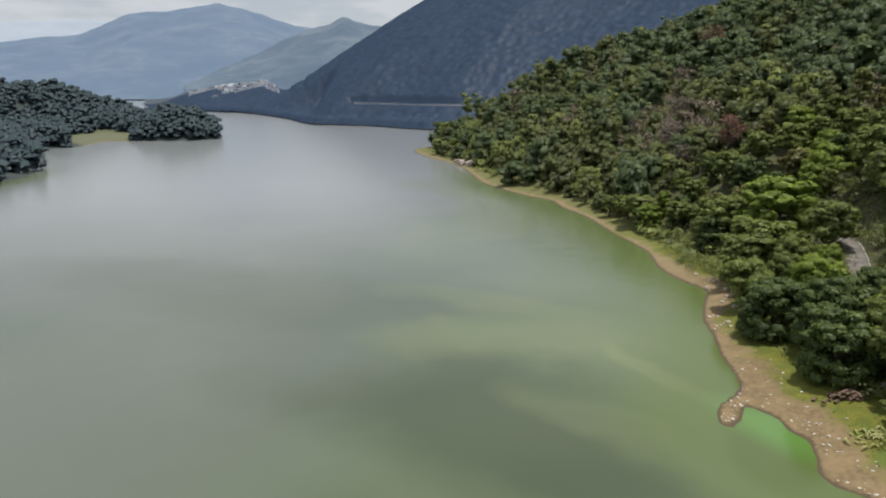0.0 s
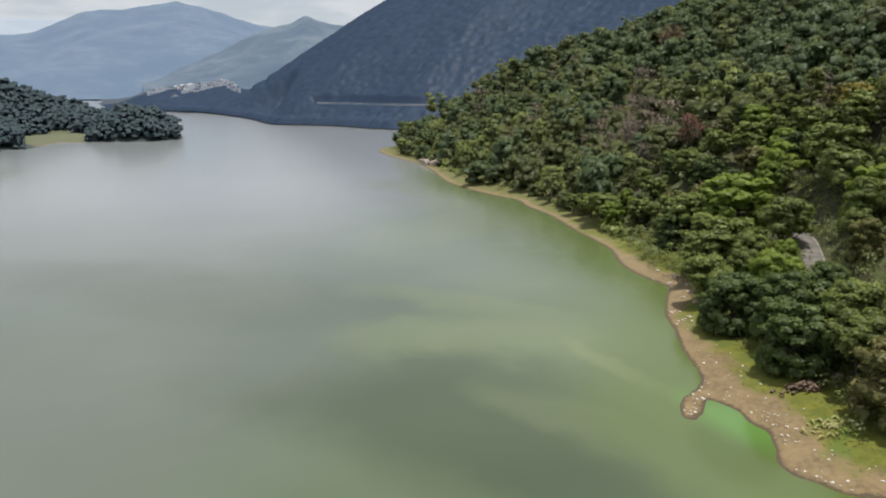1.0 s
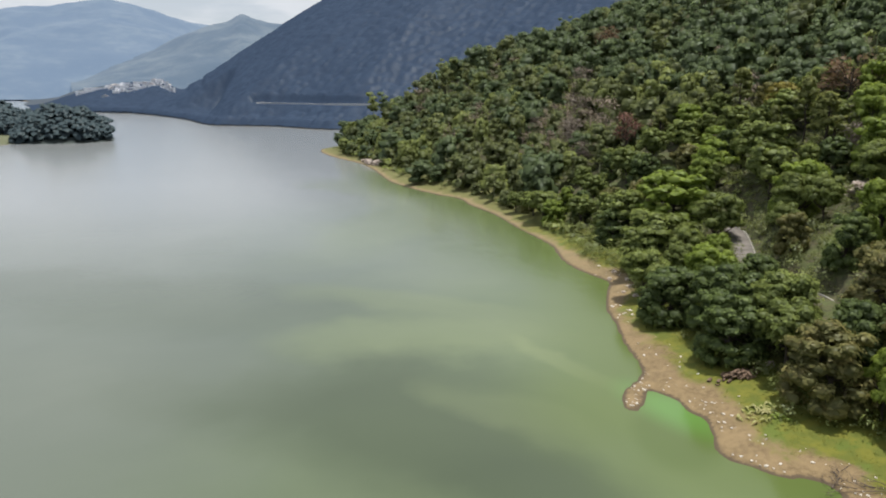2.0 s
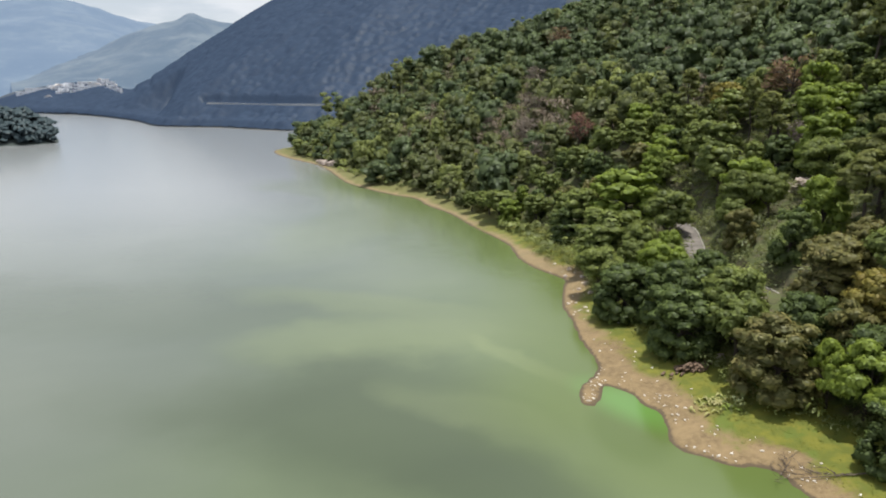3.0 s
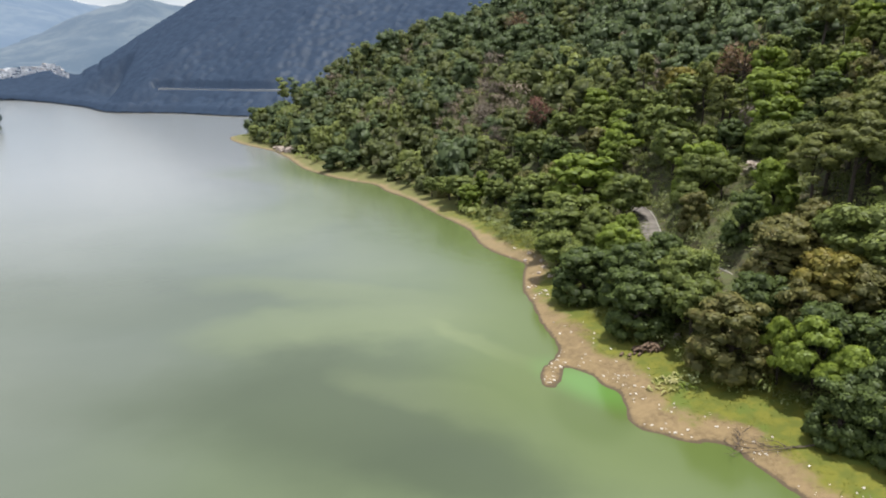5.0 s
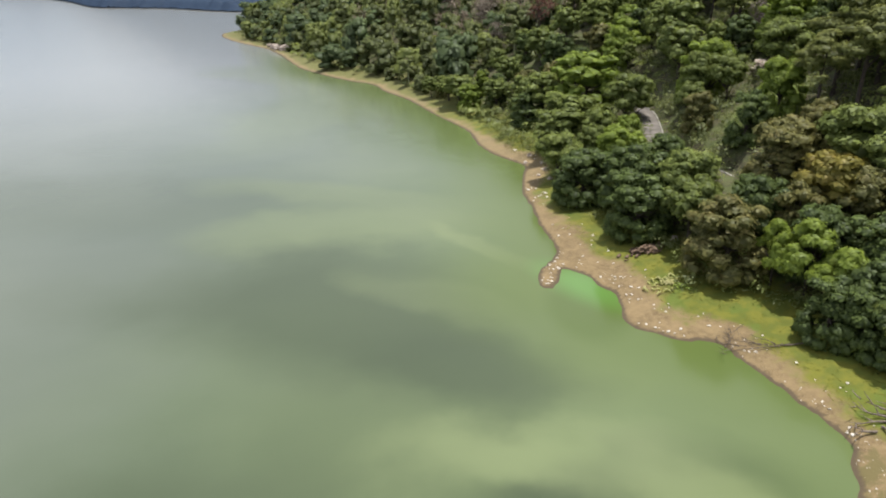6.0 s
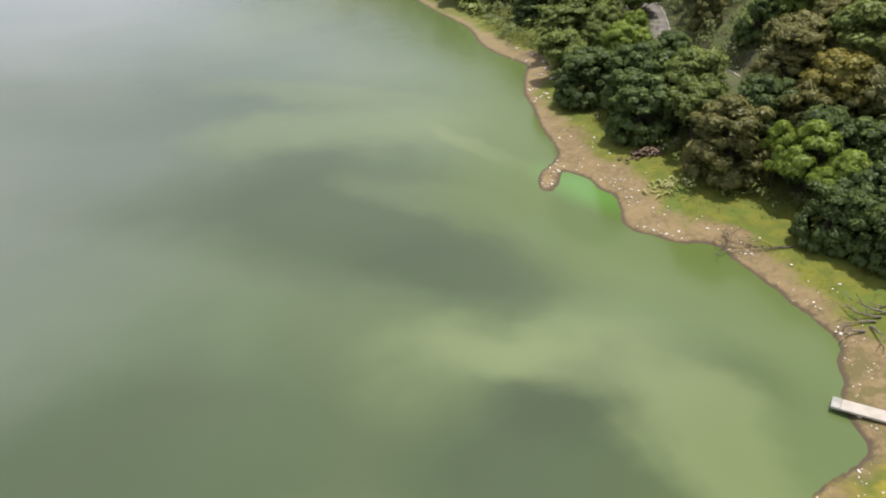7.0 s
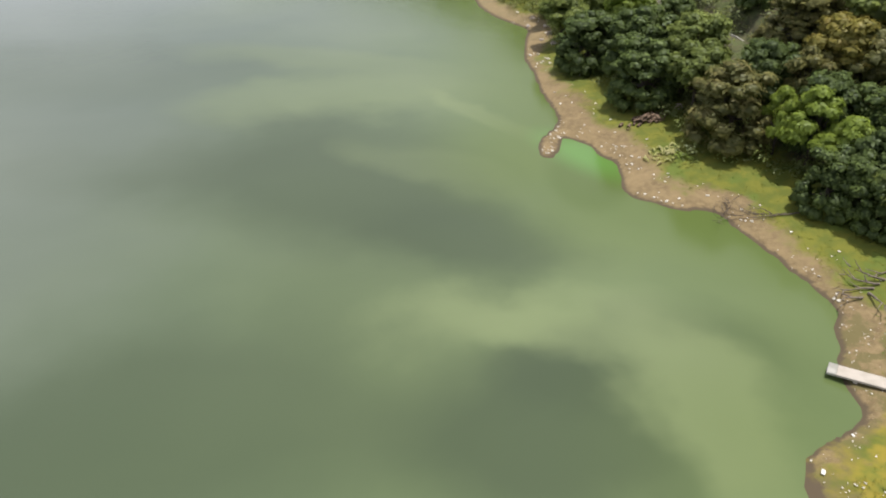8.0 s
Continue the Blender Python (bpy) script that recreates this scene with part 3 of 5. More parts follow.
def sheet(radii, angles):
    r, t = np.meshgrid(radii, np.radians(angles), indexing="ij")
    x, y = r * np.sin(t), r * np.cos(t)
    n, k = x.shape
    i, j = np.meshgrid(np.arange(n - 1), np.arange(k), indexing="ij")
    m = (j + 1) % k
    return x.ravel(), y.ravel(), np.stack([i * k + j, (i + 1) * k + j, (i + 1) * k + m, i * k + m], -1).reshape(-1, 4)


def ground():
    angles = np.concatenate([np.arange(-40, 66, 0.5), np.arange(66, 320, 4)])
    x, y, f = sheet(rings([(0.01, 30, 1.6), (30, 260, 1.011), (260, 1200, 1.02), (1200, 4900, 1.05)]), angles)
    z, d = relief(x, y)
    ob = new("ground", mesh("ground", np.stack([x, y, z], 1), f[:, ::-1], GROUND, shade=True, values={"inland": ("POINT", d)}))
    tagged(ob, "brown earth lakeside bank with yellow-green grass rising into wooded hills", "ground", kind="structure")
    angles = np.concatenate([np.arange(-44, 80, 1.0), np.arange(80, 316, 4)])
    x, y, f = sheet(rings([(0.01, 30, 1.6), (30, 200, 1.025), (200, 4900, 1.06)]), angles)
    d = shore_distance(x, y)
    f = f[(d[f] < 14).any(1)]
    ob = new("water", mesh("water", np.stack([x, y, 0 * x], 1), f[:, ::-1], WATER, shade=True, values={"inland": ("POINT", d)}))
    tagged(ob, "calm cloudy green lake water with cloud reflections painted as darker and paler bands", "lake", kind="structure")


ground()


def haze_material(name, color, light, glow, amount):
    # backdrop haze painted into the base colour and a faint emission
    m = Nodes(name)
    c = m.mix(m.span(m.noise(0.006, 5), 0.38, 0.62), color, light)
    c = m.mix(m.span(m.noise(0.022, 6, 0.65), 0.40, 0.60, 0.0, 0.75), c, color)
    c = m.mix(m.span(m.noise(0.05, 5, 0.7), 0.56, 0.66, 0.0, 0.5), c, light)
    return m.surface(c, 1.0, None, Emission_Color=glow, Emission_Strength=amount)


def mountain(name, label, crest, near, top, mat, seed):
    """A far mountain range: azimuths and crest heights in degrees above the eye, from its foot to its crest."""
    az = np.arange(crest[0][0], crest[-1][0], 0.3)
    up = np.interp(az, [c[0] for c in crest], [c[1] for c in crest])
    up = np.convolve(np.pad(up, 1, "edge"), np.ones(3) / 3, "valid")
    f = np.linspace(0, 1.25, 36)
    a, g = np.meshgrid(np.radians(az), f, indexing="ij")
    r = near + (top - near) * g
    x, y = r * np.sin(a), r * np.cos(a)
    peak = HOVER[2] + np.tan(np.radians(up))[:, None] * top
    z = 4 + (peak - 4) * np.where(g <= 1, g ** 0.85, 1 - (g - 1) * 1.2)
    fold = 1 - np.abs(rough(x, y, 420, seed, 4))
    z += (fold - 0.7) * 70 * np.minimum(g, 1) * (1.05 - np.minimum(g, 1)) * 2 + rough(x, y, 60, seed + 5, 2) * 7 * np.minimum(g * 3, 1)
    n, k = x.shape
    i, j = np.meshgrid(np.arange(n - 1), np.arange(k - 1), indexing="ij")
    q = np.stack([i * k + j, (i + 1) * k + j, (i + 1) * k + j + 1, i * k + j + 1], -1).reshape(-1, 4)
    ob = new(name, mesh(name, np.stack([x, y, z], -1).reshape(-1, 3), q[:, ::-1], mat, shade=True))
    tagged(ob, label, "mountain", kind="structure")


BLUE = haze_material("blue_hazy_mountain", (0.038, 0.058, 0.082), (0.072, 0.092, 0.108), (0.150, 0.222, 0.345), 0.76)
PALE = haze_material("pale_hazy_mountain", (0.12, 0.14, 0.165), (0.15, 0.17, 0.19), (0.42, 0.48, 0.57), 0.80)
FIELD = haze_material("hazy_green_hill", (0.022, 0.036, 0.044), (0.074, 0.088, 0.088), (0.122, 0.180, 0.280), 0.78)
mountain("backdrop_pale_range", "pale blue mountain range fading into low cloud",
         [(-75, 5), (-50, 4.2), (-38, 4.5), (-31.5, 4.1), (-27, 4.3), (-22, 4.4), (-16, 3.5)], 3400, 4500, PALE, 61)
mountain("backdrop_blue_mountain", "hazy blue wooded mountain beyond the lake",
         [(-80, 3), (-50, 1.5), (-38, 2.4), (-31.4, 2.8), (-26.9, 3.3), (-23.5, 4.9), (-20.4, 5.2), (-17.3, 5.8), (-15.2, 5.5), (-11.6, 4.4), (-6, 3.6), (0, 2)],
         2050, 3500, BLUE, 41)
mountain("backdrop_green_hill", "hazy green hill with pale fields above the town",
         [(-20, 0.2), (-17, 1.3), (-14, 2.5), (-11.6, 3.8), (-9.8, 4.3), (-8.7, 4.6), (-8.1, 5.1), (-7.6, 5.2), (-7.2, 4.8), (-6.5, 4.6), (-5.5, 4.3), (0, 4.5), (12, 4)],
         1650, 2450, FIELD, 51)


# ---------------------------------------------------------------- trees
def broad_lobes(rng, h, r, n, low=0.27, flat=0.72, deep=1.35):
    lobes = []
    for i in range(n):
        t, u = rng.random() * 2 * np.pi, rng.random()
        rise = 1 - deep * u
        out = math.sqrt(max(0.0, 1 - rise * rise * 0.8)) * (0.5 + 0.5 * rng.random())
        s = r * (0.30 + 0.16 * rng.random()) * (22 / max(n, 12)) ** 0.5 * (0.84 if n > 30 else 1)
        lobes.append((math.cos(t) * out * r * 0.85, math.sin(t) * out * r * 0.85, h * (low + 0.30) + rise * h * (0.60 - low), s, s, s * flat))
    return lobes


def limbs_to(rng, lobes, h, thick, fork, count):
    pieces = [tube([(0, 0, -0.8), (0.05 * h * rng.normal() * 0.3, 0, fork * h * 0.5), (0.02 * h, 0.01 * h, fork * h), (0.03 * h, 0, h * 0.82)],
                   [thick * 1.25, thick, thick * 0.8, thick * 0.15], 7)]
    for i in rng.choice(len(lobes), min(count, len(lobes)), replace=False):
        c = np.array(lobes[i][:3])
        a = np.array((0.02 * h, 0.01 * h, h * fork * (0.7 + 0.4 * rng.random())))
        pieces.append(tube([a, a * 0.5 + c * 0.5 + (0, 0, -0.04 * h), c], [thick * 0.5, thick * 0.34, thick * 0.1], 5))
    return joined(pieces)


def tree_meshes(kind, seed, count, size):
    """Trunk and crown meshes of one tree about 11 m high (pines 16 m)."""
    rng = np.random.default_rng(seed)
    h, r = 11.0, 5.0
    if kind == "pine":
        h, r = 16.0, 4.2
        lobes = []
        for i in range(24):
            z = h * (0.52 + 0.46 * rng.random())
            out = (1.06 - z / h) * r * 2.0 * (0.4 + 0.6 * rng.random())
            t, s = rng.random() * 2 * np.pi, r * (0.22 + 0.14 * rng.random())
            lobes.append((math.cos(t) * out, math.sin(t) * out, z, s, s, s * 0.66))
        trunk, crown = limbs_to(rng, lobes, h, 0.24, 0.6, 10), clumps(rng, lobes, count, size, 0.6, 0.4)
    elif kind == "layered":
        lobes = []
        for i in range(20):
            t, out, s = rng.random() * 2 * np.pi, r * math.sqrt(rng.random()) * 0.95, r * (0.22 + 0.14 * rng.random())
            z = h * (0.92 - 0.45 * (out / r) ** 1.5 - 0.12 * rng.random())
            lobes.append((math.cos(t) * out, math.sin(t) * out, z, s, s, s * 0.48))
        trunk, crown = limbs_to(rng, lobes, h, 0.26, 0.4, 12), clumps(rng, lobes, count, size * 1.1, 0.9, 0.6)
    elif kind == "bare":
        lobes = broad_lobes(rng, h, r * 0.8, 16)
        pieces = [limbs_to(rng, lobes, h, 0.2, 0.45, 16)]
        for lobe in lobes:
            c = np.array(lobe[:3])
            for _ in range(5):
                e = c + rng.normal(size=3) * lobe[3] * 0.8
                pieces.append(tube([c * 0.8 + (0, 0, 0.12 * h), (c + e) / 2, e], [0.06, 0.045, 0.015], 4))
        trunk, crown = joined(pieces), sprays(rng, lobes, count // 2, size * 0.95, 0.3, 0.34, (0.4, 0.66))
    else:
        lobes = broad_lobes(rng, h, r, 40, 0.27, 0.64) + [(0.0, 0.0, h * 0.80, r * 0.4, r * 0.4, r * 0.2), (0.0, 0.0, h * 0.5, r * 0.55, r * 0.55, r * 0.4)]
        if kind == "low":
            lobes += [(math.cos(t) * r * 0.75, math.sin(t) * r * 0.75, h * (0.16 + 0.2 * rng.random()), r * 0.26, r * 0.26, r * 0.24) for t in np.arange(0, 6.2, 0.45) + rng.random(14) * 0.4]
            lobes += [(math.cos(t) * r * 0.78, math.sin(t) * r * 0.78, h * (0.05 + 0.09 * rng.random()), r * 0.24, r * 0.24, r * 0.22) for t in np.arange(0, 6.2, 0.5) + rng.random(13) * 0.4]
        trunk, crown = limbs_to(rng, lobes, h, 0.28, 0.34, 11), clumps(rng, lobes, count, size, 0.7)
    return trunk, crown


KINDS = {   # shape, leaves, label
    "deep": ("low", "deep", "dense dark-green broadleaf tree on the lakeside slope"),
    "mid": ("round", "mid", "leafy mid-green broadleaf tree on the wooded slope"),
    "bright": ("layered", "bright", "bright yellow-green tree with layered leaf sprays on the slope"),
    "lime": ("low", "bright", "yellow-green leafy broadleaf tree on the wooded slope"),
    "olive": ("low", "olive", "olive-green broadleaf tree with dusty dull leaves"),
    "brown": ("bare", "brown", "half-dead tree with brown and dull green leaves"),
    "gold": ("round", "gold", "broadleaf tree with yellowing orange-tinged leaves"),
    "pine": ("pine", "pine", "tall pine with a bare dark trunk and flat needle clusters"),
    "rust": ("bare", "rust", "dying tree with rust-brown withered leaves"),
    "grey": ("bare", "grey", "bare grey-brown tree with dry twigs"),
}


def tree_models(detail, variants, count, size):
    models = {}
    for k, (shape, leaf, label) in KINDS.items():
        for v in range(variants if k in ("deep", "mid", "pine", "olive") else 1):
            (tv, tf), (cv, cf, cn, inner) = tree_meshes(shape, 100 * detail + 7 * v + len(k) * 3 + ord(k[0]), count, size)
            bark = DEADWOOD if k in ("grey",) else BARK
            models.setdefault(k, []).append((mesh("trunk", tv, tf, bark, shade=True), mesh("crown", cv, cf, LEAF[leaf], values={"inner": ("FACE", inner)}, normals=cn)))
    return models


NEAR_TREES, MID_TREES = tree_models(1, 3, 3600, 0.28), tree_models(2, 2, 1050, 0.44)


def plant(kind, x, y, z, scale, turn, models, rng, wide=1.0):
    trunk, crown = models[kind][rng.integers(len(models[kind]))]
    shape, leaf, label = KINDS[kind]
    name = {"pine": "pine_tree", "rust": "withered_tree", "brown": "withered_tree", "grey": "bare_tree"}.get(kind, "broadleaf_tree")
    ob = new(name)
    ob.matrix_world = pose(x, y, z, rng.normal() * 2, rng.normal() * 2, turn) @ Matrix.Diagonal((scale * wide, scale * wide, scale, 1))
    part("trunk", trunk, ob)
    part("crown", crown, ob)
    return tagged(ob, label, "tree", "trees on the lakeside slope")


# trees that stand out: kind, plan place, height scale, width
# dense low trees behind the near bank
BANK_TREES = [("deep", 66.2, 56.4, 0.8, 0.9), ("deep", 66.6, 52.6, 0.75, 0.9)]
MARKED = [("deep", 58.1, 115.5, 1.0, 1.2), ("mid", 59.9, 131.5, 1.0, 1.15), ("mid", 65.4, 145.6, 1.0, 1.15), ("deep", 58.8, 95.4, 1.05, 1.1), ("deep", 63.3, 105.4, 1.15, 1.1), ("lime", 66.9, 118.4, 1.1, 1.0),
          ("mid", 63.4, 88.3, 1.05, 1.0), ("olive", 62.6, 78.1, 1.12, 1.12), ("bright", 68.8, 68.4, 1.05, 0.8), ("bright", 66.6, 72.7, 0.95, 0.6), ("bright", 68.6, 62.8, 0.95, 0.8),
          ("deep", 64.3, 59.5, 0.8, 1.0), ("deep", 72.2, 72.2, 1.0, 1.0), ("deep", 70.7, 82.3, 1.0, 1.0), ("deep", 75.2, 65.2, 1.0, 1.0), ("deep", 70.1, 57.2, 1.0, 1.0), ("mid", 67.6, 50.7, 0.95, 1.0),
          ("gold", 78.7, 77.7, 1.16, 1.0), ("olive", 79.8, 89.7, 1.10, 1.05), 
          ("lime", 81.6, 164.7, 1.3, 1.4), ("mid", 73.6, 173.3, 1.16, 1.15), ("mid", 93.1, 132.4, 1.16, 0.95), ("mid", 72.9, 129.5, 0.72, 1.1), ("pine", 113.3, 153.4, 1.10, 1.2),
          ("brown", 132.1, 171.5, 1.65, 1.1), ("lime", 134.6, 165.4, 1.38, 0.85), ("lime", 121.9, 149.3, 1.26, 0.75), ("pine", 99.5, 103.1, 1.10, 1.5), ("pine", 92.9, 99.7, 0.94, 1.3),
          ("pine", 103.5, 98.1, 1.16, 1.3), ("rust", 94, 228.3, 1.5, 0.8), ("brown", 133.2, 357.6, 1.7, 1.0), ("brown", 136.2, 352.5, 1.2, 0.8), 
          ("grey", 81.1, 298.4, 0.9, 1.0), ("grey", 97.3, 291.3, 1.10, 1.3), ("grey", 102.3, 268.9, 0.9, 1.0), ("grey", 90.1, 271.9, 0.99, 1.2), ("grey", 85, 243.5, 0.88, 1.1), ("grey", 110.6, 323.9, 1.10, 1.3), ("grey", 87, 262.8, 1.10, 1.2),
          ("grey", 114.8, 147.4, 1.04, 0.8), ("deep", 71.9, 111.9, 0.88, 0.95), ("mid", 70.5, 101.8, 0.83, 0.95), ("deep", 69, 172.3, 0.88, 1.1), ("mid", 68.6, 197, 0.88, 1.2),
          ("pine", 95.4, 93.1, 1.10, 1.3), ("olive", 80.7, 73.7, 1.04, 1.0), ("deep", 71.2, 85.3, 0.88, 0.85), ("olive", 73.2, 76.7, 1.04, 0.8)]


def tree_line(y):
    """How far inland the trees begin along the shore."""
    return np.interp(y, [30, 60, 75, 84, 95, 105, 120, 150, 210], [9, 8, 11, 14, 13.5, 10, 6, 6, 4.5])


def scatter(x0, x1, y0, y1, gap, seed):
    """Uneven rows of places over a stretch of the plan."""
    rng = np.random.default_rng(seed)
    gx, gy = np.meshgrid(np.arange(x0, x1, gap), np.arange(y0, y1, gap))
    gx = gx + (np.arange(gx.shape[0]) % 2)[:, None] * gap / 2
    x, y = gx.ravel() + rng.uniform(-0.42, 0.42, gx.size) * gap, gy.ravel() + rng.uniform(-0.42, 0.42, gx.size) * gap
    return x, y


def crowd(x0, x1, y0, y1, tries, seed, grow=1.0):
    """Places for trees of uneven size that stand crown to crown: x, y and crown radius."""
    rng = np.random.default_rng(seed)
    cells, out = {}, []
    for n in range(tries):
        px, py = rng.uniform(x0, x1), rng.uniform(y0, y1)
        r = (2.4 + 3.2 * rng.random() ** 1.6) * (1 if n < tries * 0.6 else 0.7) * grow
        r *= 1.3
        ix, iy = int(px // 13), int(py // 13)
        if all(math.hypot(px - q[0], py - q[1]) > 0.72 * (r + q[2]) for u in (-1, 0, 1) for v in (-1, 0, 1) for q in cells.get((ix + u, iy + v), ())):
            cells.setdefault((ix, iy), []).append((px, py, r))
            out.append((px, py, r))
    return np.array(out).T


def stuff_models(seed, kinds, count, size, lift=0.45, parts=13, cuts=1):
    out = []
    for i, k in enumerate(kinds):
        rng = np.random.default_rng(seed + i)
        if k == "pine":
            lobes = [(rng.normal() * 1.3, rng.normal() * 1.3, 7 + 7.5 * rng.random(), 1.9, 1.9, 0.9) for _ in range(9)]
            stem = tube([(0, 0, -1), (0, 0, 13)], [0.25, 0.1], 4)
        else:
            lobes = broad_lobes(rng, 11.0, 5.0, parts, 0.16, 0.72, 1.8) + [(0, 0, 8.2, 2.2, 2.2, 1.8)]
            if k == "low":
                lobes += [(math.cos(a) * 3.2, math.sin(a) * 3.2, 2.2 + rng.random() * 2, 1.8, 1.8, 1.8) for a in range(6)]
            stem = tube([(0, 0, -1), (0, 0, 6)], [0.3, 0.15], 4)
        side = stem[0] * (1, 1, 0)
        if k == "thin":
            out.append(joined([sprays(rng, lobes, count, size, lift, 0.28, (0.3, 0.75), 0.3), (*stem, side, np.ones((len(stem[1]), 1)))]))
            continue
        out.append(joined([clumps(rng, lobes, count, size, lift, 0.6, (0.80, 0.26), cuts), (*stem, side, np.ones((len(stem[1]), 1)))]))
    return out


def wood(name, label, x, y, z, tall, wide, models, mats, pick, seed, even=0.25):
    """Many trees as one mesh, each with its own turn, size and tone; even: how far the leaves' normals lean upwards."""
    rng = np.random.default_rng(seed)
    which = rng.integers(len(models), size=len(x))
    verts, faces, normals, inner, tone, index, at = [], [], [], [], [], [], 0
    for i in range(len(x)):
        v, f, n, deep = models[which[i]]
        inner.append(deep)
        t = rng.random() * 2 * np.pi
        c, s = math.cos(t), math.sin(t)
        turn = np.array([(c, s, 0), (-s, c, 0), (0, 0, 1)])
        verts.append(((v @ turn) * (wide[i], wide[i], tall[i]) + (x[i], y[i], z[i])).astype(np.float32))
        normals.append(((n @ turn) * (1 - even) + (0, 0, even)).astype(np.float32))
        faces.append(f + at)
        tone.append(np.full(len(f), rng.random()))
        index.append(np.full(len(f), pick[i]))
        at += len(v)
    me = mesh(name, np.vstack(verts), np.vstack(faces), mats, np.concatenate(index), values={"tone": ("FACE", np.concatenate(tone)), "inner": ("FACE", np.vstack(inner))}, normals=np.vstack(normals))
    return tagged(new(name, me), label, "woodland", kind="stuff")


def canopy(name, label, near, far, turns, inside, crowns, mat, lift=5.5, deep=2.2, limit=None):
    """A far wood's closed canopy: one sheet of crown domes over the ground, where the plan lies inside the wood."""
    radii = near * 1.003 ** np.arange(int(math.log(far / near) / math.log(1.003)))
    angles = np.radians(np.arange(*turns, 0.16))
    r, t = np.meshgrid(radii, angles, indexing="ij")
    x, y = r * np.sin(t), r * np.cos(t)
    z, d = (v.reshape(x.shape) for v in relief(x, y))
    ok = inside(x, y, z, d)
    top, tone = np.zeros_like(x), np.full_like(x, 0.8)
    rng = np.random.default_rng(19)
    for cx, cy, size in crowns:
        i = math.log(math.hypot(cx, cy) / near) / math.log(1.003)
        j = (math.atan2(cx, cy) - angles[0]) / radians(0.16)
        size, high = size * 1.15, rng.uniform(0.4, 1.3)
        n = int(size / 2.0) + 2
        i0, i1, j0, j1 = max(0, int(i) - n), int(i) + n + 2, max(0, int(j) - n), int(j) + n + 2
        if i1 <= 0 or j1 <= 0:
            continue
        off = np.hypot(x[i0:i1, j0:j1] - cx, y[i0:i1, j0:j1] - cy) / size
        dome = high * np.clip(1 - off ** 2.2, 0, 1)
        won = dome > top[i0:i1, j0:j1]
        top[i0:i1, j0:j1] = np.where(won, dome, top[i0:i1, j0:j1])
        tone[i0:i1, j0:j1] = np.where(won, rng.random(), tone[i0:i1, j0:j1])
    tall = smooth(d, 0.5, 9) * (lift + deep * top + 0.8 * rough(x.ravel(), y.ravel(), 4.5, 83, 2).reshape(x.shape))
    z = z + (limit(x, y, z, tall) if limit else tall)
    n, k = x.shape
    i, j = np.meshgrid(np.arange(n - 1), np.arange(k - 1), indexing="ij")
    f = np.stack([i * k + j, (i + 1) * k + j, (i + 1) * k + j + 1, i * k + j + 1], -1).reshape(-1, 4)
    f = f[ok.ravel()[f].all(1)]
    use, f = np.unique(f, return_inverse=True)
    tone = tone.ravel()[use]
    place = np.stack([x, y, z], -1)
    normal = np.cross(np.gradient(place, axis=1), np.gradient(place, axis=0)).reshape(-1, 3)[use]
    normal /= np.linalg.norm(normal, axis=1, keepdims=True) * np.sign(normal[:, 2:] + 1e-9)
    normal = normal * 0.75 + (0, 0, 0.25)
    me = mesh(name, place.reshape(-1, 3)[use], f.reshape(-1, 4)[:, ::-1], mat, values={"tone": ("POINT", tone)}, normals=normal)
    tagged(new(name, me), label, "woodland", kind="stuff")


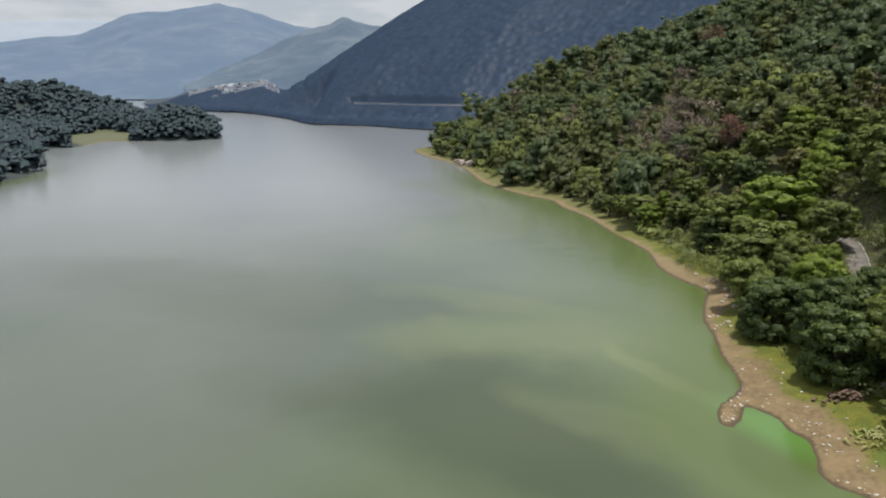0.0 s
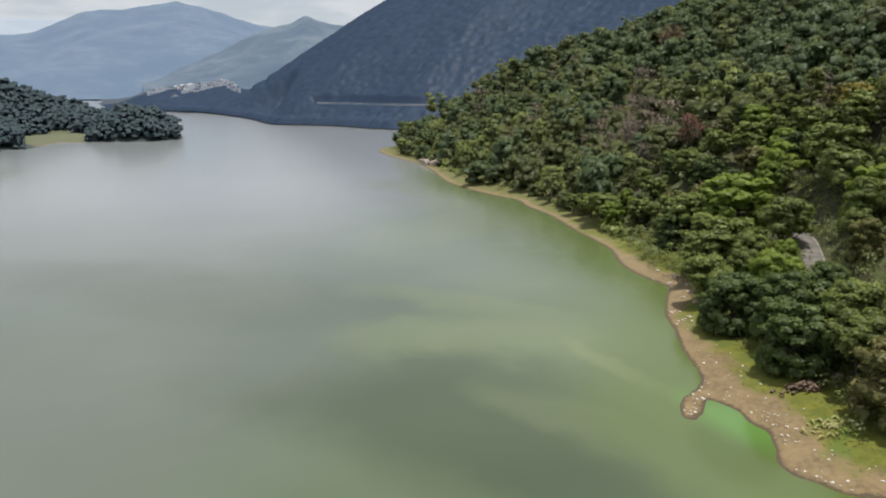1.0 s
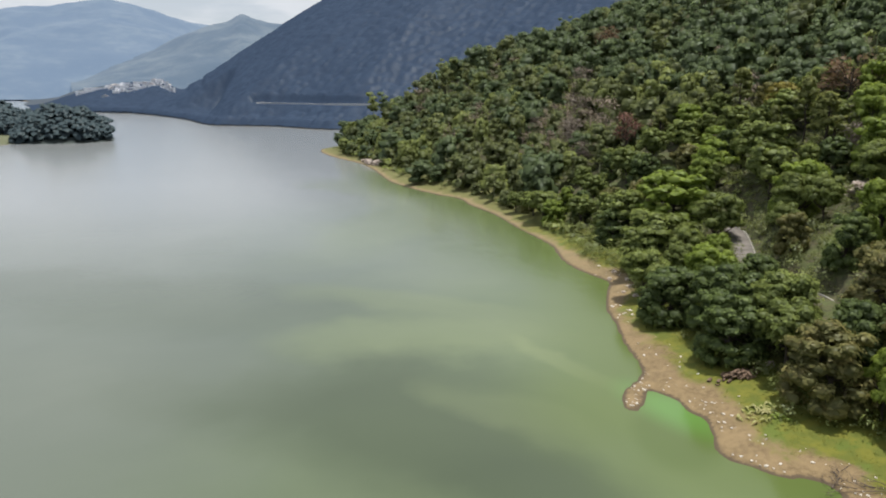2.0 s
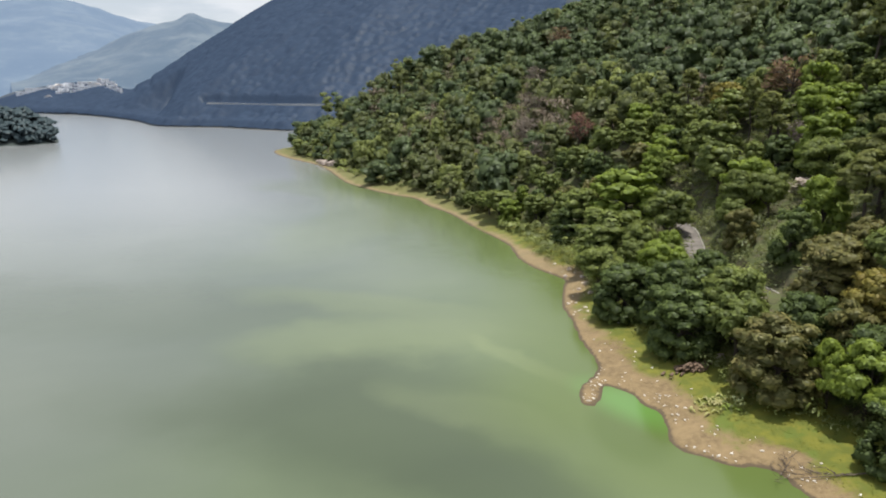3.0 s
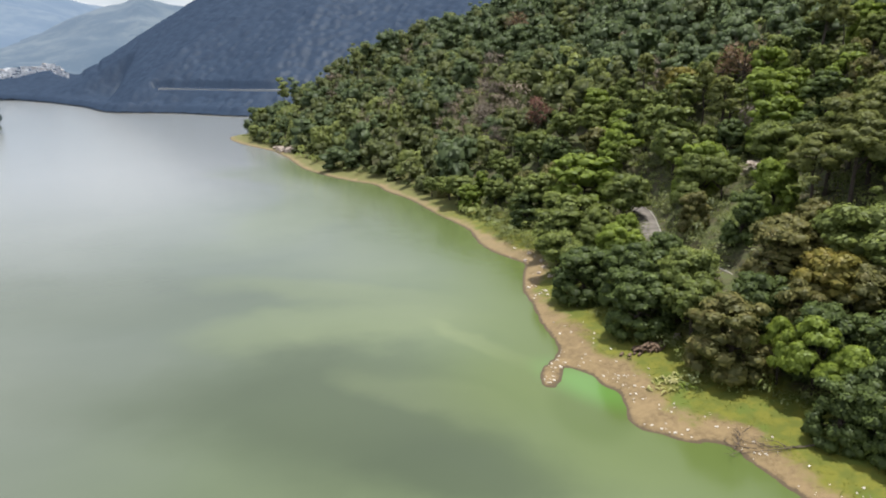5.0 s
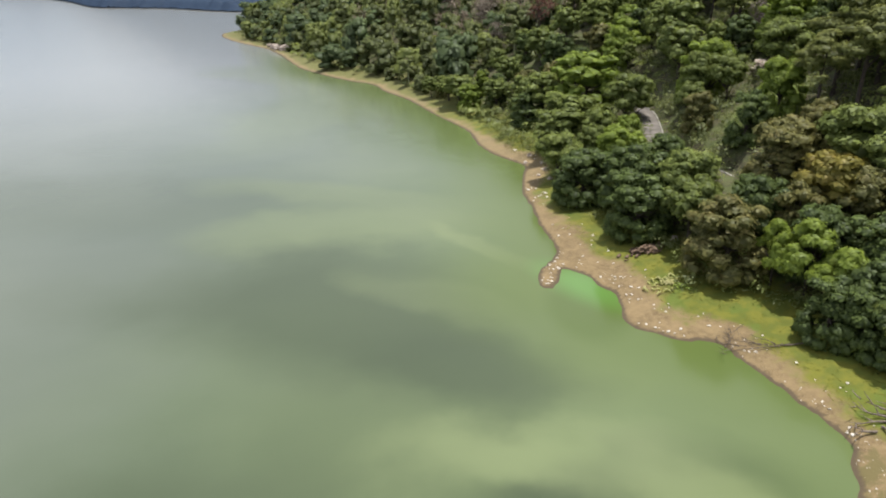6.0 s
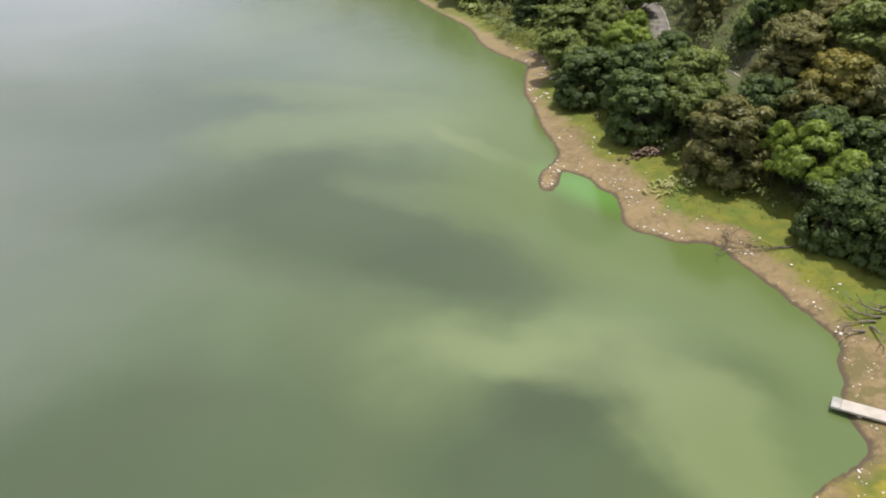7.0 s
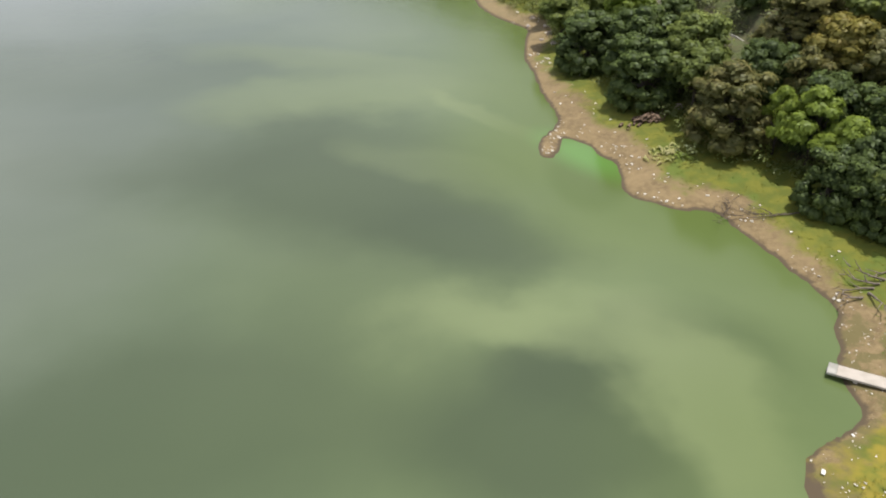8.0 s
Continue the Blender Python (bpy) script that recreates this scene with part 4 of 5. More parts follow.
def slope_trees():
    rng = np.random.default_rng(5)
    x, y, size = crowd(-30, 330, 18, 560, 9000, 3)
    z, d = relief(x, y)
    keep = (d > tree_line(y) + 0.45 * size) & (y > -0.9 * (x - 90) + 30) & (x < 0.62 * y + 140)
    x, y, z, d, size = x[keep], y[keep], z[keep], d[keep], size[keep]
    off, _ = from_line(x, y, TRACK)
    keep = off > 4.0
    # open grassy clearing and rubble beside the upper path, and a gap that keeps the path in the camera's view
    keep &= np.hypot((x - 94) / 7.5, (y - 114.5) / 4.5) > 1
    keep &= (np.hypot(x - 107, y - 134) > 5) & (np.hypot(x - 83, y - 142) > 3)
    for _, mx, my, s, w in MARKED:
        keep &= np.hypot(x - mx, y - my) > 4.2 * s * w
    x, y, z, d, size = x[keep], y[keep], z[keep], d[keep], size[keep]
    near = np.argsort(np.hypot(x - 45, y - 60))
    things, rest = near[:255], near[255:]
    for kind, mx, my, s, w in MARKED:
        mz = level(mx, my)
        plant(kind, mx, my, mz - 0.2, s, rng.uniform(0, 360), NEAR_TREES if my < 136 else MID_TREES, rng, w)
    for n, i in enumerate(things):
        up = smooth(d[i], 30, 70)
        near = 1 - smooth(y[i], 85, 120)
        odds = np.array([0.22 + 0.28 * near - 0.15 * up + 0.5 * smooth(d[i], 70, 105), 0.40, 0.02, 0.12, 0.13, 0.0, 0.03, 0.26 * up, 0.003, 0.003])
        kind = list(KINDS)[rng.choice(10, p=odds / odds.sum())]
        edge = (1 - 0.2 * (1 - smooth(d[i], 8, 16))) * (0.45 + 0.55 * size[i] / 4.2)
        plant(kind, x[i], y[i], z[i] - 0.25, edge * rng.uniform(0.9, 1.15), rng.uniform(0, 360), NEAR_TREES if n < 95 else MID_TREES, rng, rng.uniform(0.9, 1.1) * size[i] / 4.6 / edge)
    own = np.random.default_rng(6)
    for kind, mx, my, s, w in BANK_TREES:
        plant(kind, mx, my, level(mx, my) - 0.2, s, own.uniform(0, 360), NEAR_TREES, own, w)
    x, y, z, d, size = x[rest], y[rest], z[rest], d[rest], size[rest]
    models = stuff_models(900, ["broad", "broad", "broad", "broad", "broad", "pine", "broad"], 310, 0.54, 0.35)
    patch = rough(x, y, 60, 71, 2) + 0.5 * rng.normal(size=len(x))
    pick = np.where(patch > 0.45, 1, 0)
    # more of the haze-tinted leaves with distance
    pick = np.where(rng.random(len(x)) < 0.2 + 0.25 * smooth(y, 220, 380), 3, pick)
    dry = np.hypot((x - 90) / 22, (y - 280) / 42) + 0.6 * rough(x, y, 26, 75, 2) < 0.85
    pick = np.where(dry & (rng.random(len(x)) < 0.82), 2, pick)
    pick = np.where(rng.random(len(x)) < 0.015, 2, pick)
    edge = 1 - 0.35 * (1 - smooth(d, 4, 14))
    tall, wide = edge * (0.4 + 0.6 * size / 4.5) * rng.uniform(0.9, 1.25, len(x)), size / 4.6 * rng.uniform(0.85, 1.1, len(x))
    # cool leaves high on the slope, their darker tone standing in for shade
    pick = np.where((x > 105) & (d > 75) & (pick != 2) & (rng.random(len(x)) < 0.75), 3, pick)
    dead = pick == 2
    bare = stuff_models(915, ["thin", "thin", "thin"], 420, 0.48, 0.3, 12)
    wood("dead_hillside_wood", "dry grey-brown leafless trees on the wooded slope", x[dead], y[dead], z[dead] - 0.3, tall[dead] * 1.1, wide[dead], bare, [WOODS["dry"]], np.zeros(dead.sum()), 6, 0.3)
    x, y, z, tall, wide, pick = x[~dead], y[~dead], z[~dead], tall[~dead], wide[~dead], pick[~dead]
    top = z > 95
    high = stuff_models(930, ["broad", "broad", "broad"], 90, 0.85, 0.3, 8)
    wood("upper_wood", "mixed green woodland high on the steep slope", x[top], y[top], z[top] - 0.3, tall[top], wide[top], high,
         [WOODS["near"], WOODS["light"], WOODS["near"], WOODS["cool"]], pick[top], 9)
    x, y, z, tall, wide, pick = x[~top], y[~top], z[~top], tall[~top], wide[~top], pick[~top]
    fine = stuff_models(900, ["broad", "broad", "broad", "pine", "broad"], 420, 0.50, 0.35, 15, 2)
    low = y < 215
    for name, w, kinds, seed in (("lower_hillside_wood", low, fine, 7), ("hillside_wood", ~low, models, 8)):
        wood(name, "mixed green woodland of broadleaf trees and pines on a steep slope", x[w], y[w], z[w] - 0.3, tall[w], wide[w], kinds,
             [WOODS["near"], WOODS["light"], WOODS["near"], WOODS["cool"]], pick[w], seed)


slope_trees()


def far_woods():
    rng = np.random.default_rng(15)
    crowns = crowd(-420, 460, 600, 1600, 30000, 13, 1.15)

    def on_far_hill(x, y, z, d):
        return (d > 0.5) & ~((y < 640) & (x > 60)) & (y > 600) & (z < 240)

    def below_road(x, y, z, tall):
        """Canopy kept low beside the road and among the houses so that the camera sees them."""
        road = (x / y > -0.135) & (x < 60)
        tall = np.where(road & (z < 24.0), np.minimum(tall, np.maximum(22.4 - z, 1.0)), tall)
        tall = np.where(road & (z >= 24.0), np.maximum(tall * smooth(z, 23.5, 26.0), 1.0), tall)
        return np.where((np.hypot(x, y) > 1275) & (x / y < -0.215), 0.8 + 0.15 * tall, np.maximum(tall, 0.7))

    canopy("far_wood", "wooded hillside across the lake, painted dark and blue for cloud shade and haze", 610, 1640, (-22.9, 21), on_far_hill, crowns.T, WOODS["far"], limit=below_road)
    x, y = crowd(-640, -150, 250, 1000, 9000, 23, 1.0)[:2]
    z, d = relief(x, y)
    keep = (d > 1.0) & (meadow(x, y) > 0.9) & (x / y > -0.69) & (x / y < -0.25) & (y < 0.35 * x + 850) & ((x < -262) | (y > 665) | (y < 545))
    keep &= ~((np.arctan2(x, y) > -0.492) & (y > 480) & (np.hypot(x, y) < 700))
    x, y = x[keep], y[keep]
    ix, iy = scatter(-258, -180, 545, 655, 6.5, 24)
    ok = (relief(ix, iy)[1] > 0.8) & (np.degrees(np.arctan2(ix, iy)) > -23.9)
    x, y = np.append(x, ix[ok]), np.append(y, iy[ok])
    z = relief(x, y)[0]
    models = stuff_models(970, ["low", "low", "low"], 60, 0.32, 0.6, 9, 2)
    wood("peninsula_wood", "dark green wood on the low peninsula and islet, tinted blue for haze", x, y, z - 1.7, rng.uniform(1.0, 1.4, len(x)), rng.uniform(1.1, 1.5, len(x)),
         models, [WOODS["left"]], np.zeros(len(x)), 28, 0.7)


far_woods()


def undergrowth():
    rng = np.random.default_rng(25)
    x, y = scatter(-15, 230, 25, 480, 3.3, 43)
    z, d = relief(x, y)
    line = tree_line(y) - 1.0 + 3.0 * smooth(y, 150, 220)
    off, _ = from_line(x, y, TRACK)
    keep = (d > line) & (off > 2.6) & (y > -0.9 * (x - 90) + 30) & (rng.random(len(x)) < np.where(np.hypot(x - 45, y - 70) < 100, 0.9, 0.34)) & (d < 130)
    x, y, z, d = x[keep], y[keep], z[keep], d[keep]
    skirt = 1 + 0.3 * (1 - smooth(d - line[keep], 2, 9))
    models = []
    for i in range(5):
        r = np.random.default_rng(60 + i)
        lobes = [(r.normal() * 0.6, r.normal() * 0.6, 0.5 + 0.6 * r.random(), 0.75, 0.75, 0.6) for _ in range(4)]
        models.append(sprays(r, lobes, 84, 0.14) if i > 2 else sprays(r, lobes, 28, 0.46))
    close = np.hypot(x - 45, y - 70) < 100
    cx, cy = scatter(45, 140, 25, 190, 2.5, 44)
    cz, cd = relief(cx, cy)
    off, _ = from_line(cx, cy, TRACK)
    fit = (cd > tree_line(cy) - 1.0 + 3.5 * (1 - smooth(cy, 64, 74))) & (off > 2.3) & (np.hypot(cx - 56, cy - 91) > 4.5) & (np.hypot(cx - 60, cy - 80) < 110) & (rng.random(len(cx)) < np.where(off < 8, 1.0, 0.75))
    cx, cy, cz = cx[fit], cy[fit], cz[fit]
    wood("near_undergrowth", "low leafy green shrubs between the trees near the shore", cx, cy, cz, rng.uniform(0.9, 2.5, len(cx)), rng.uniform(1.0, 2.1, len(cx)), models[3:],
         [WOODS["near"], WOODS["light"]], (rng.random(len(cx)) < 0.2).astype(int), 47)
    x, y, z, skirt, models = x[~close], y[~close], z[~close], skirt[~close], models[:3]
    wood("undergrowth", "low green shrubs and saplings between the trees", x, y, z, skirt * rng.uniform(0.8, 1.9, len(x)), skirt * rng.uniform(1.0, 1.9, len(x)), models,
         [WOODS["near"], WOODS["light"]], (rng.random(len(x)) < 0.45).astype(int), 48)


undergrowth()


# ---------------------------------------------------------------- roads, town, shore things
def strip(name, line, width, lift, deep, mat):
    """A roadway along a plan line, level across, with sides that go down into the slope."""
    way = np.gradient(line, axis=0)
    way /= np.linalg.norm(way, axis=1, keepdims=True)
    side = np.stack([-way[:, 1], way[:, 0]], 1)
    z = relief(line[:, 0], line[:, 1])[0]
    z = np.convolve(np.pad(z, 4, "edge"), np.ones(9) / 9, "valid") + lift
    rows = []
    for off, dz in ((-0.5, -deep), (-0.5, 0.0), (0.5, 0.0), (0.5, -deep)):
        p = line + side * width * off
        rows.append(np.stack([p[:, 0], p[:, 1], z + dz], 1))
    v = np.stack(rows, 1).reshape(-1, 3)
    n = len(line)
    f = [(i * 4 + j, i * 4 + j + 1, (i + 1) * 4 + j + 1, (i + 1) * 4 + j) for i in range(n - 1) for j in range(3)]
    return mesh(name, v, np.array(f)[:, ::-1], mat)


def beside(line, off):
    way = np.gradient(line, axis=0)
    way /= np.linalg.norm(way, axis=1, keepdims=True)
    return line + np.stack([way[:, 1], -way[:, 0]], 1) * off


tagged(new("path", strip("path", TRACK, 4.0, 0.12, 0.9, ROAD_TOP)), "narrow worn grey concrete path through the trees", "path", kind="structure")
tagged(new("path_kerb", strip("path_kerb", beside(TRACK, 2.0), 0.22, 0.26, 0.9, KERB)), "pale concrete kerb along the path", "kerb", kind="structure")


def contour(height, lo, hi, start):
    """A line along the far hillside at one height, azimuths in degrees."""
    out = []
    for az in np.arange(lo, hi, 0.35):
        s = np.arange(start, 1100, 2.0)
        x, y = s * math.sin(radians(az)), s * math.cos(radians(az))
        z, d = relief(x, y)
        i = np.argmax(z > height)
        out.append((x[i], y[i]))
    p = np.array(out)
    k = np.ones(7) / 7
    return np.stack([np.convolve(np.pad(p[:, c], 3, "edge"), k, "valid") for c in (0, 1)], 1)


PALE_ROAD = plain("pale_grey_roadway", (0.40, 0.41, 0.42), (0.33, 0.34, 0.35), 0.5, 0.9)
FAR_ROAD = contour(22.0, -7.4, 2.6, 640)
tagged(new("road", strip("road", FAR_ROAD, 4.5, 1.2, 6.0, PALE_ROAD)), "pale road cut along the foot of the far hill", "road", kind="structure")
tagged(new("road_wall", strip("road_wall", beside(FAR_ROAD, 2.8), 0.6, 2.0, 3.0, PALE_ROAD)), "pale low wall along the far road", "wall", kind="structure")


def house(x, y, w, l, h, turn, flat):
    z = level(x, y)
    ob = new("house")
    ob.matrix_world = pose(x, y, z, 0, 0, turn)
    bm = bmesh.new()
    box(bm, (w, l, h + 2), (0, 0, h / 2 - 1))
    part("wall", from_bm("wall", bm, HOUSE_WALL), ob)
    bm = bmesh.new()
    if flat:
        box(bm, (w + 0.5, l + 0.5, 0.4), (0, 0, h + 0.2), 0, 0.08)
        roof = from_bm("roof", bm, HOUSE_WALL)
    else:
        a = [bm.verts.new((sx * (w / 2 + 0.5), sy * (l / 2 + 0.5), h + 0.01)) for sx, sy in ((-1, -1), (1, -1), (1, 1), (-1, 1))]
        b = [bm.verts.new((0, sy * (l / 2 + 0.5), h + w * 0.24)) for sy in (-1, 1)]
        for q in ((a[0], a[1], b[0]), (a[1], a[2], b[1], b[0]), (a[2], a[3], b[1]), (a[3], a[0], b[0], b[1]), (a[3], a[2], a[1], a[0])):
            bm.faces.new(q)
        roof = from_bm("roof", bm, HOUSE_ROOF)
    part("roof", roof, ob)
    for i in (-1, 1):
        bm = bmesh.new()
        box(bm, (1.4, 0.12, 1.3), (i * w * 0.25, -l / 2 - 0.02, h * 0.55))
        part("window", from_bm("window", bm, HOUSE_GLASS), ob)
    return tagged(ob, "small white-walled house with a flat roof in the far town" if flat else "small white house with a reddish pitched roof in the far town", "house", "houses of the far town")


def town():
    rng = random.Random(4)
    for row, (dist, n) in enumerate(((1300, 9), (1345, 12), (1395, 12), (1440, 8))):
        for i in range(n):
            az = -18.0 + 4.6 * (i + rng.uniform(0.1, 0.9)) / n + row * 0.1
            r = dist + rng.uniform(-15, 15)
            house(r * math.sin(radians(az)), r * math.cos(radians(az)), rng.uniform(8, 15), rng.uniform(7, 11), rng.uniform(3.5, 7.5), rng.uniform(-25, 25) - az, rng.random() < 0.78)
    for az, r, w in ((-19.2, 1370, 26), (-18.4, 1400, 38), (-16.9, 1420, 24)):
        house(r * math.sin(radians(az)), r * math.cos(radians(az)), w, 12, 6, 8, True)


town()


def lump(seed, size, mat, squash=0.6, cuts=2):
    """A weathered stone: an uneven, faceted lump."""
    bm = bmesh.new()
    bmesh.ops.create_icosphere(bm, subdivisions=cuts, radius=1)
    for v in bm.verts:
        n = noise.noise(v.co * 1.3 + Vector((seed * 3.7, seed, 0))) * 0.55 + noise.noise(v.co * 3.1 + Vector((seed, 0, 9))) * 0.2
        v.co *= 1 + n
        v.co.z *= squash
        v.co *= size
    return from_bm("stone", bm, mat)


def stones():
    rng = random.Random(9)
    shapes = [lump(i, 1.0, STONE, 0.45, 1) for i in range(8)]
    shore = spline(RIGHT_SHORE, False, 24)
    shore = shore[(shore[:, 1] > 22) & (shore[:, 1] < 160)]
    made = 0
    while made < 298:
        i = rng.randrange(1, len(shore) - 1)
        p = shore[i]
        w = shore[i + 1] - shore[i - 1]
        w = w / (np.linalg.norm(w) + 1e-9)
        off = abs(rng.gauss(2.2, 2.2)) + 0.25
        c = p + np.array((w[1], -w[0])) * off
        z, d = (float(v[0]) for v in relief([c[0]], [c[1]]))
        if d < 0.2 or d > 8.5 or noise.noise(Vector((c[0] * 0.22, c[1] * 0.22, 3))) < -0.12:
            continue
        s = (0.07 + 0.17 * rng.random() ** 2.2) * (0.42 if c[1] < 42 else 1) + (0.22 if c[1] > 118 and rng.random() < 0.3 else 0)
        ob = new("stone", shapes[made % 8])
        ob.matrix_world = pose(c[0], c[1], z + s * 0.18, rng.uniform(-15, 15), rng.uniform(-15, 15), rng.uniform(0, 360)) @ Matrix.Diagonal((s * 1.3, s, s, 1))
        tagged(ob, "small pale stone lying on the bare earth bank", "stone", "pale stones on the bank")
        made += 1


stones()


def boulders(places, label, group, mat, seed):
    for n, (x, y, s) in enumerate(places):
        ob = new("boulder", lump(seed + n, s, mat, 0.7, 3))
        ob.matrix_world = pose(x, y, level(x, y) + s * 0.22, 0, 0, n * 77)
        tagged(ob, label, "rock", group)


boulders([(12.2, 388.4, 2.6), (15.3, 383.3, 3.2), (10.2, 395.6, 2.4), (17.3, 379.2, 2.0), (13.7, 391.5, 2.2), (19.3, 377.1, 1.5), (8.1, 401.8, 1.6)],
         "pale pinkish weathered boulder at the waterline", "boulders on the headland shore", ROCK, 20)
boulders([(106.7, 132.3, 1.7), (108.7, 134.3, 2.0), (110.2, 132.3, 1.3), (107.7, 136.3, 1.4), (105.2, 133.8, 1.1), (110.7, 135.8, 1.0)],
         "pale broken rock on the wooded slope", "rocks in the clearing", ROCK, 40)
boulders([(62.4, 90.3, 0.7), (58.9, 132.5, 0.6), (60.9, 139.6, 0.7), (57.9, 136.6, 0.45), (62.4, 145.6, 0.6), (59.4, 148.6, 0.5), (61.9, 152.6, 0.6)],
         "half-buried pale rock on the grassy bank", "rocks on the bank", ROCK, 60)


def branching(rng, start, way, length, thick, depth, pieces):
    """A bare limb that forks."""
    p, pts, n = np.array(start, float), [], 5
    w = np.array(way, float) / np.linalg.norm(way)
    for i in range(n + 1):
        pts.append(p.copy())
        w = w + rng.normal(size=3) * (0.13, 0.13, 0.07)
        w /= np.linalg.norm(w)
        p = p + w * length / n
        if depth and i > 0 and rng.random() < 0.75:
            turn = rng.choice([-1, 1]) * rng.uniform(0.5, 1.0)
            c, s = math.cos(turn), math.sin(turn)
            branching(rng, p, (w[0] * c - w[1] * s, w[0] * s + w[1] * c, w[2] + rng.uniform(-0.1, 0.35)), length * rng.uniform(0.35, 0.6), thick * 0.55, depth - 1, pieces)
    pieces.append(tube(pts, np.linspace(thick, thick * 0.25, n + 1), 6))


def fallen(name, label, x, y, aim, length, thick, seed, mat, lift=0.35):
    rng = np.random.default_rng(seed)
    stem, twigs = [], []
    a = radians(aim)
    branching(rng, (0, 0, 0), (math.cos(a), math.sin(a), 0.02), length, thick, 0, stem)
    for f in np.linspace(0.2, 0.97, 9):
        t = a + rng.choice([-1, 1]) * rng.uniform(0.4, 1.0)
        branching(rng, (math.cos(a) * length * f, math.sin(a) * length * f, 0), (math.cos(t), math.sin(t), rng.uniform(0.0, 0.4)), length * 0.3, thick * 0.55, 1, twigs)

    def lying(pieces):
        v, f = joined(pieces)
        w = v + (x, y, 0)
        gz = np.maximum(relief(w[:, 0], w[:, 1])[0], 0)
        v[:, 2] = np.maximum(v[:, 2], -0.1) + gz + lift * 0.5
        return v, f

    ob = new(name)
    ob.location = (x, y, 0)
    part("trunk", mesh("trunk", *lying(stem), mat, shade=True), ob)
    for twig in twigs:
        part("branch", mesh("branch", *lying([twig]), mat, shade=True), ob)
    tagged(ob, label, "dead tree")


DARKWOOD = plain("dark_wet_dead_wood", (0.13, 0.10, 0.08), (0.05, 0.04, 0.032), 2.5, 0.9, 0.6, 0.04)
fallen("fallen_tree", "bare grey fallen tree with forked branches on the bank", 66.6, 47.6, 200, 10.5, 0.26, 3, DEADWOOD)
fallen("fallen_branch", "thin dark fallen branch lying over the grass to the water", 61.5, 59.6, 157, 8.6, 0.10, 5, DARKWOOD)
fallen("fallen_branch", "dark leafless branch lying at the waterline", 53.2, 63.4, 40, 3.5, 0.08, 8, DARKWOOD)


def driftwood():
    """A tangled heap of reddish-brown driftwood beside the trees."""
    rng = np.random.default_rng(31)
    mat = plain("brown_driftwood", (0.190, 0.128, 0.088), (0.075, 0.050, 0.035), 1.5, 0.9, 0.6, 0.05)
    x0, y0 = 56.8, 89.4
    z0 = level(x0, y0)
    ob = new("driftwood_pile")
    ob.location = (x0, y0, z0)
    for i in range(52):
        px, py = rng.normal() * 1.5, rng.normal() * 0.75
        a = rng.normal() * 0.5 + 0.3
        l, t = rng.uniform(0.8, 2.4), rng.uniform(0.09, 0.26)
        h = max(0.05, 1.1 - 0.3 * abs(px) - 0.5 * abs(py)) * rng.random() + 0.12
        p = [(px + math.cos(a) * l * f, py + math.sin(a) * l * f, h + rng.normal() * 0.07) for f in (-0.5, -0.15, 0.2, 0.5)]
        p = [(q[0], q[1], max(q[2], 0.05) + level(x0 + q[0], y0 + q[1]) - z0) for q in p]
        part("log", mesh("log", *tube(p, [t, t * 1.1, t * 0.9, t * 0.5], 6), mat, shade=True), ob)
    tagged(ob, "tangled heap of reddish-brown driftwood beside the trees", "driftwood")


driftwood()


def frond_heap(x0, y0, spread, count, seed, mat, label):
    rng = np.random.default_rng(seed)
    ob = new("frond_heap")
    z0 = level(x0, y0)
    ob.location = (x0, y0, z0)
    for i in range(count):
        px, py, a = rng.normal() * spread, rng.normal() * spread * 0.7, rng.random() * 6.28
        l = rng.uniform(0.7, 1.5)
        gz = level(x0 + px, y0 + py) - z0
        mid = [(px + math.cos(a) * l * f, py + math.sin(a) * l * f, gz + 0.12 + 1.1 * f * (1 - f) * l + 0.05 * rng.random()) for f in np.linspace(0, 1, 5)]
        m = np.array(mid)
        s = np.array((-math.sin(a), math.cos(a), 0.0)) * np.array([0.05, 0.16, 0.17, 0.11, 0.01])[:, None]
        v = np.stack([m - s + (0, 0, -0.05), m, m + s + (0, 0, -0.05)], 1).reshape(-1, 3)
        f = np.array([(k * 3 + j, k * 3 + j + 1, k * 3 + j + 4, k * 3 + j + 3) for k in range(4) for j in range(2)])
        part("frond", mesh("frond", v, f, mat), ob)
    tagged(ob, label, "plant")


STRAW = foliage("yellowing_fronds", (0.42, 0.40, 0.16), (0.20, 0.22, 0.06), (0.4, 0.36, 0.2), 0.25)
frond_heap(54.2, 79.6, 1.5, 46, 12, STRAW, "heap of yellowing cut fronds on the bank")
frond_heap(55.2, 77.4, 0.45, 12, 13, LEAF["bright"], "small leafy green plant on the bank")


def jetty():
    """A bleached concrete jetty that runs from the bank to the water."""
    ob = new("jetty")
    ob.matrix_world = pose(46.45, 36.45, 0.50, 0, -5.8, -48)
    bm = bmesh.new()
    box(bm, (13.2, 1.55, 0.24), (7.4, 0, 0), 0, 0.03)
    part("deck", from_bm("deck", bm, CONCRETE), ob)
    bm = bmesh.new()
    box(bm, (0.8, 1.6, 0.30), (0.4, 0, 0.0), 0, 0.05)
    part("end_block", from_bm("end_block", bm, KERB), ob, "greenish pale end block")
    for k in (2.4, 5.5, 9.0):
        bm = bmesh.new()
        box(bm, (0.35, 1.3, 1.3), (k, 0, -0.76), 0, 0.03)
        part("pier", from_bm("pier", bm, CONCRETE), ob)
    tagged(ob, "bleached pale concrete jetty between the bank and the water", "jetty")


jetty()


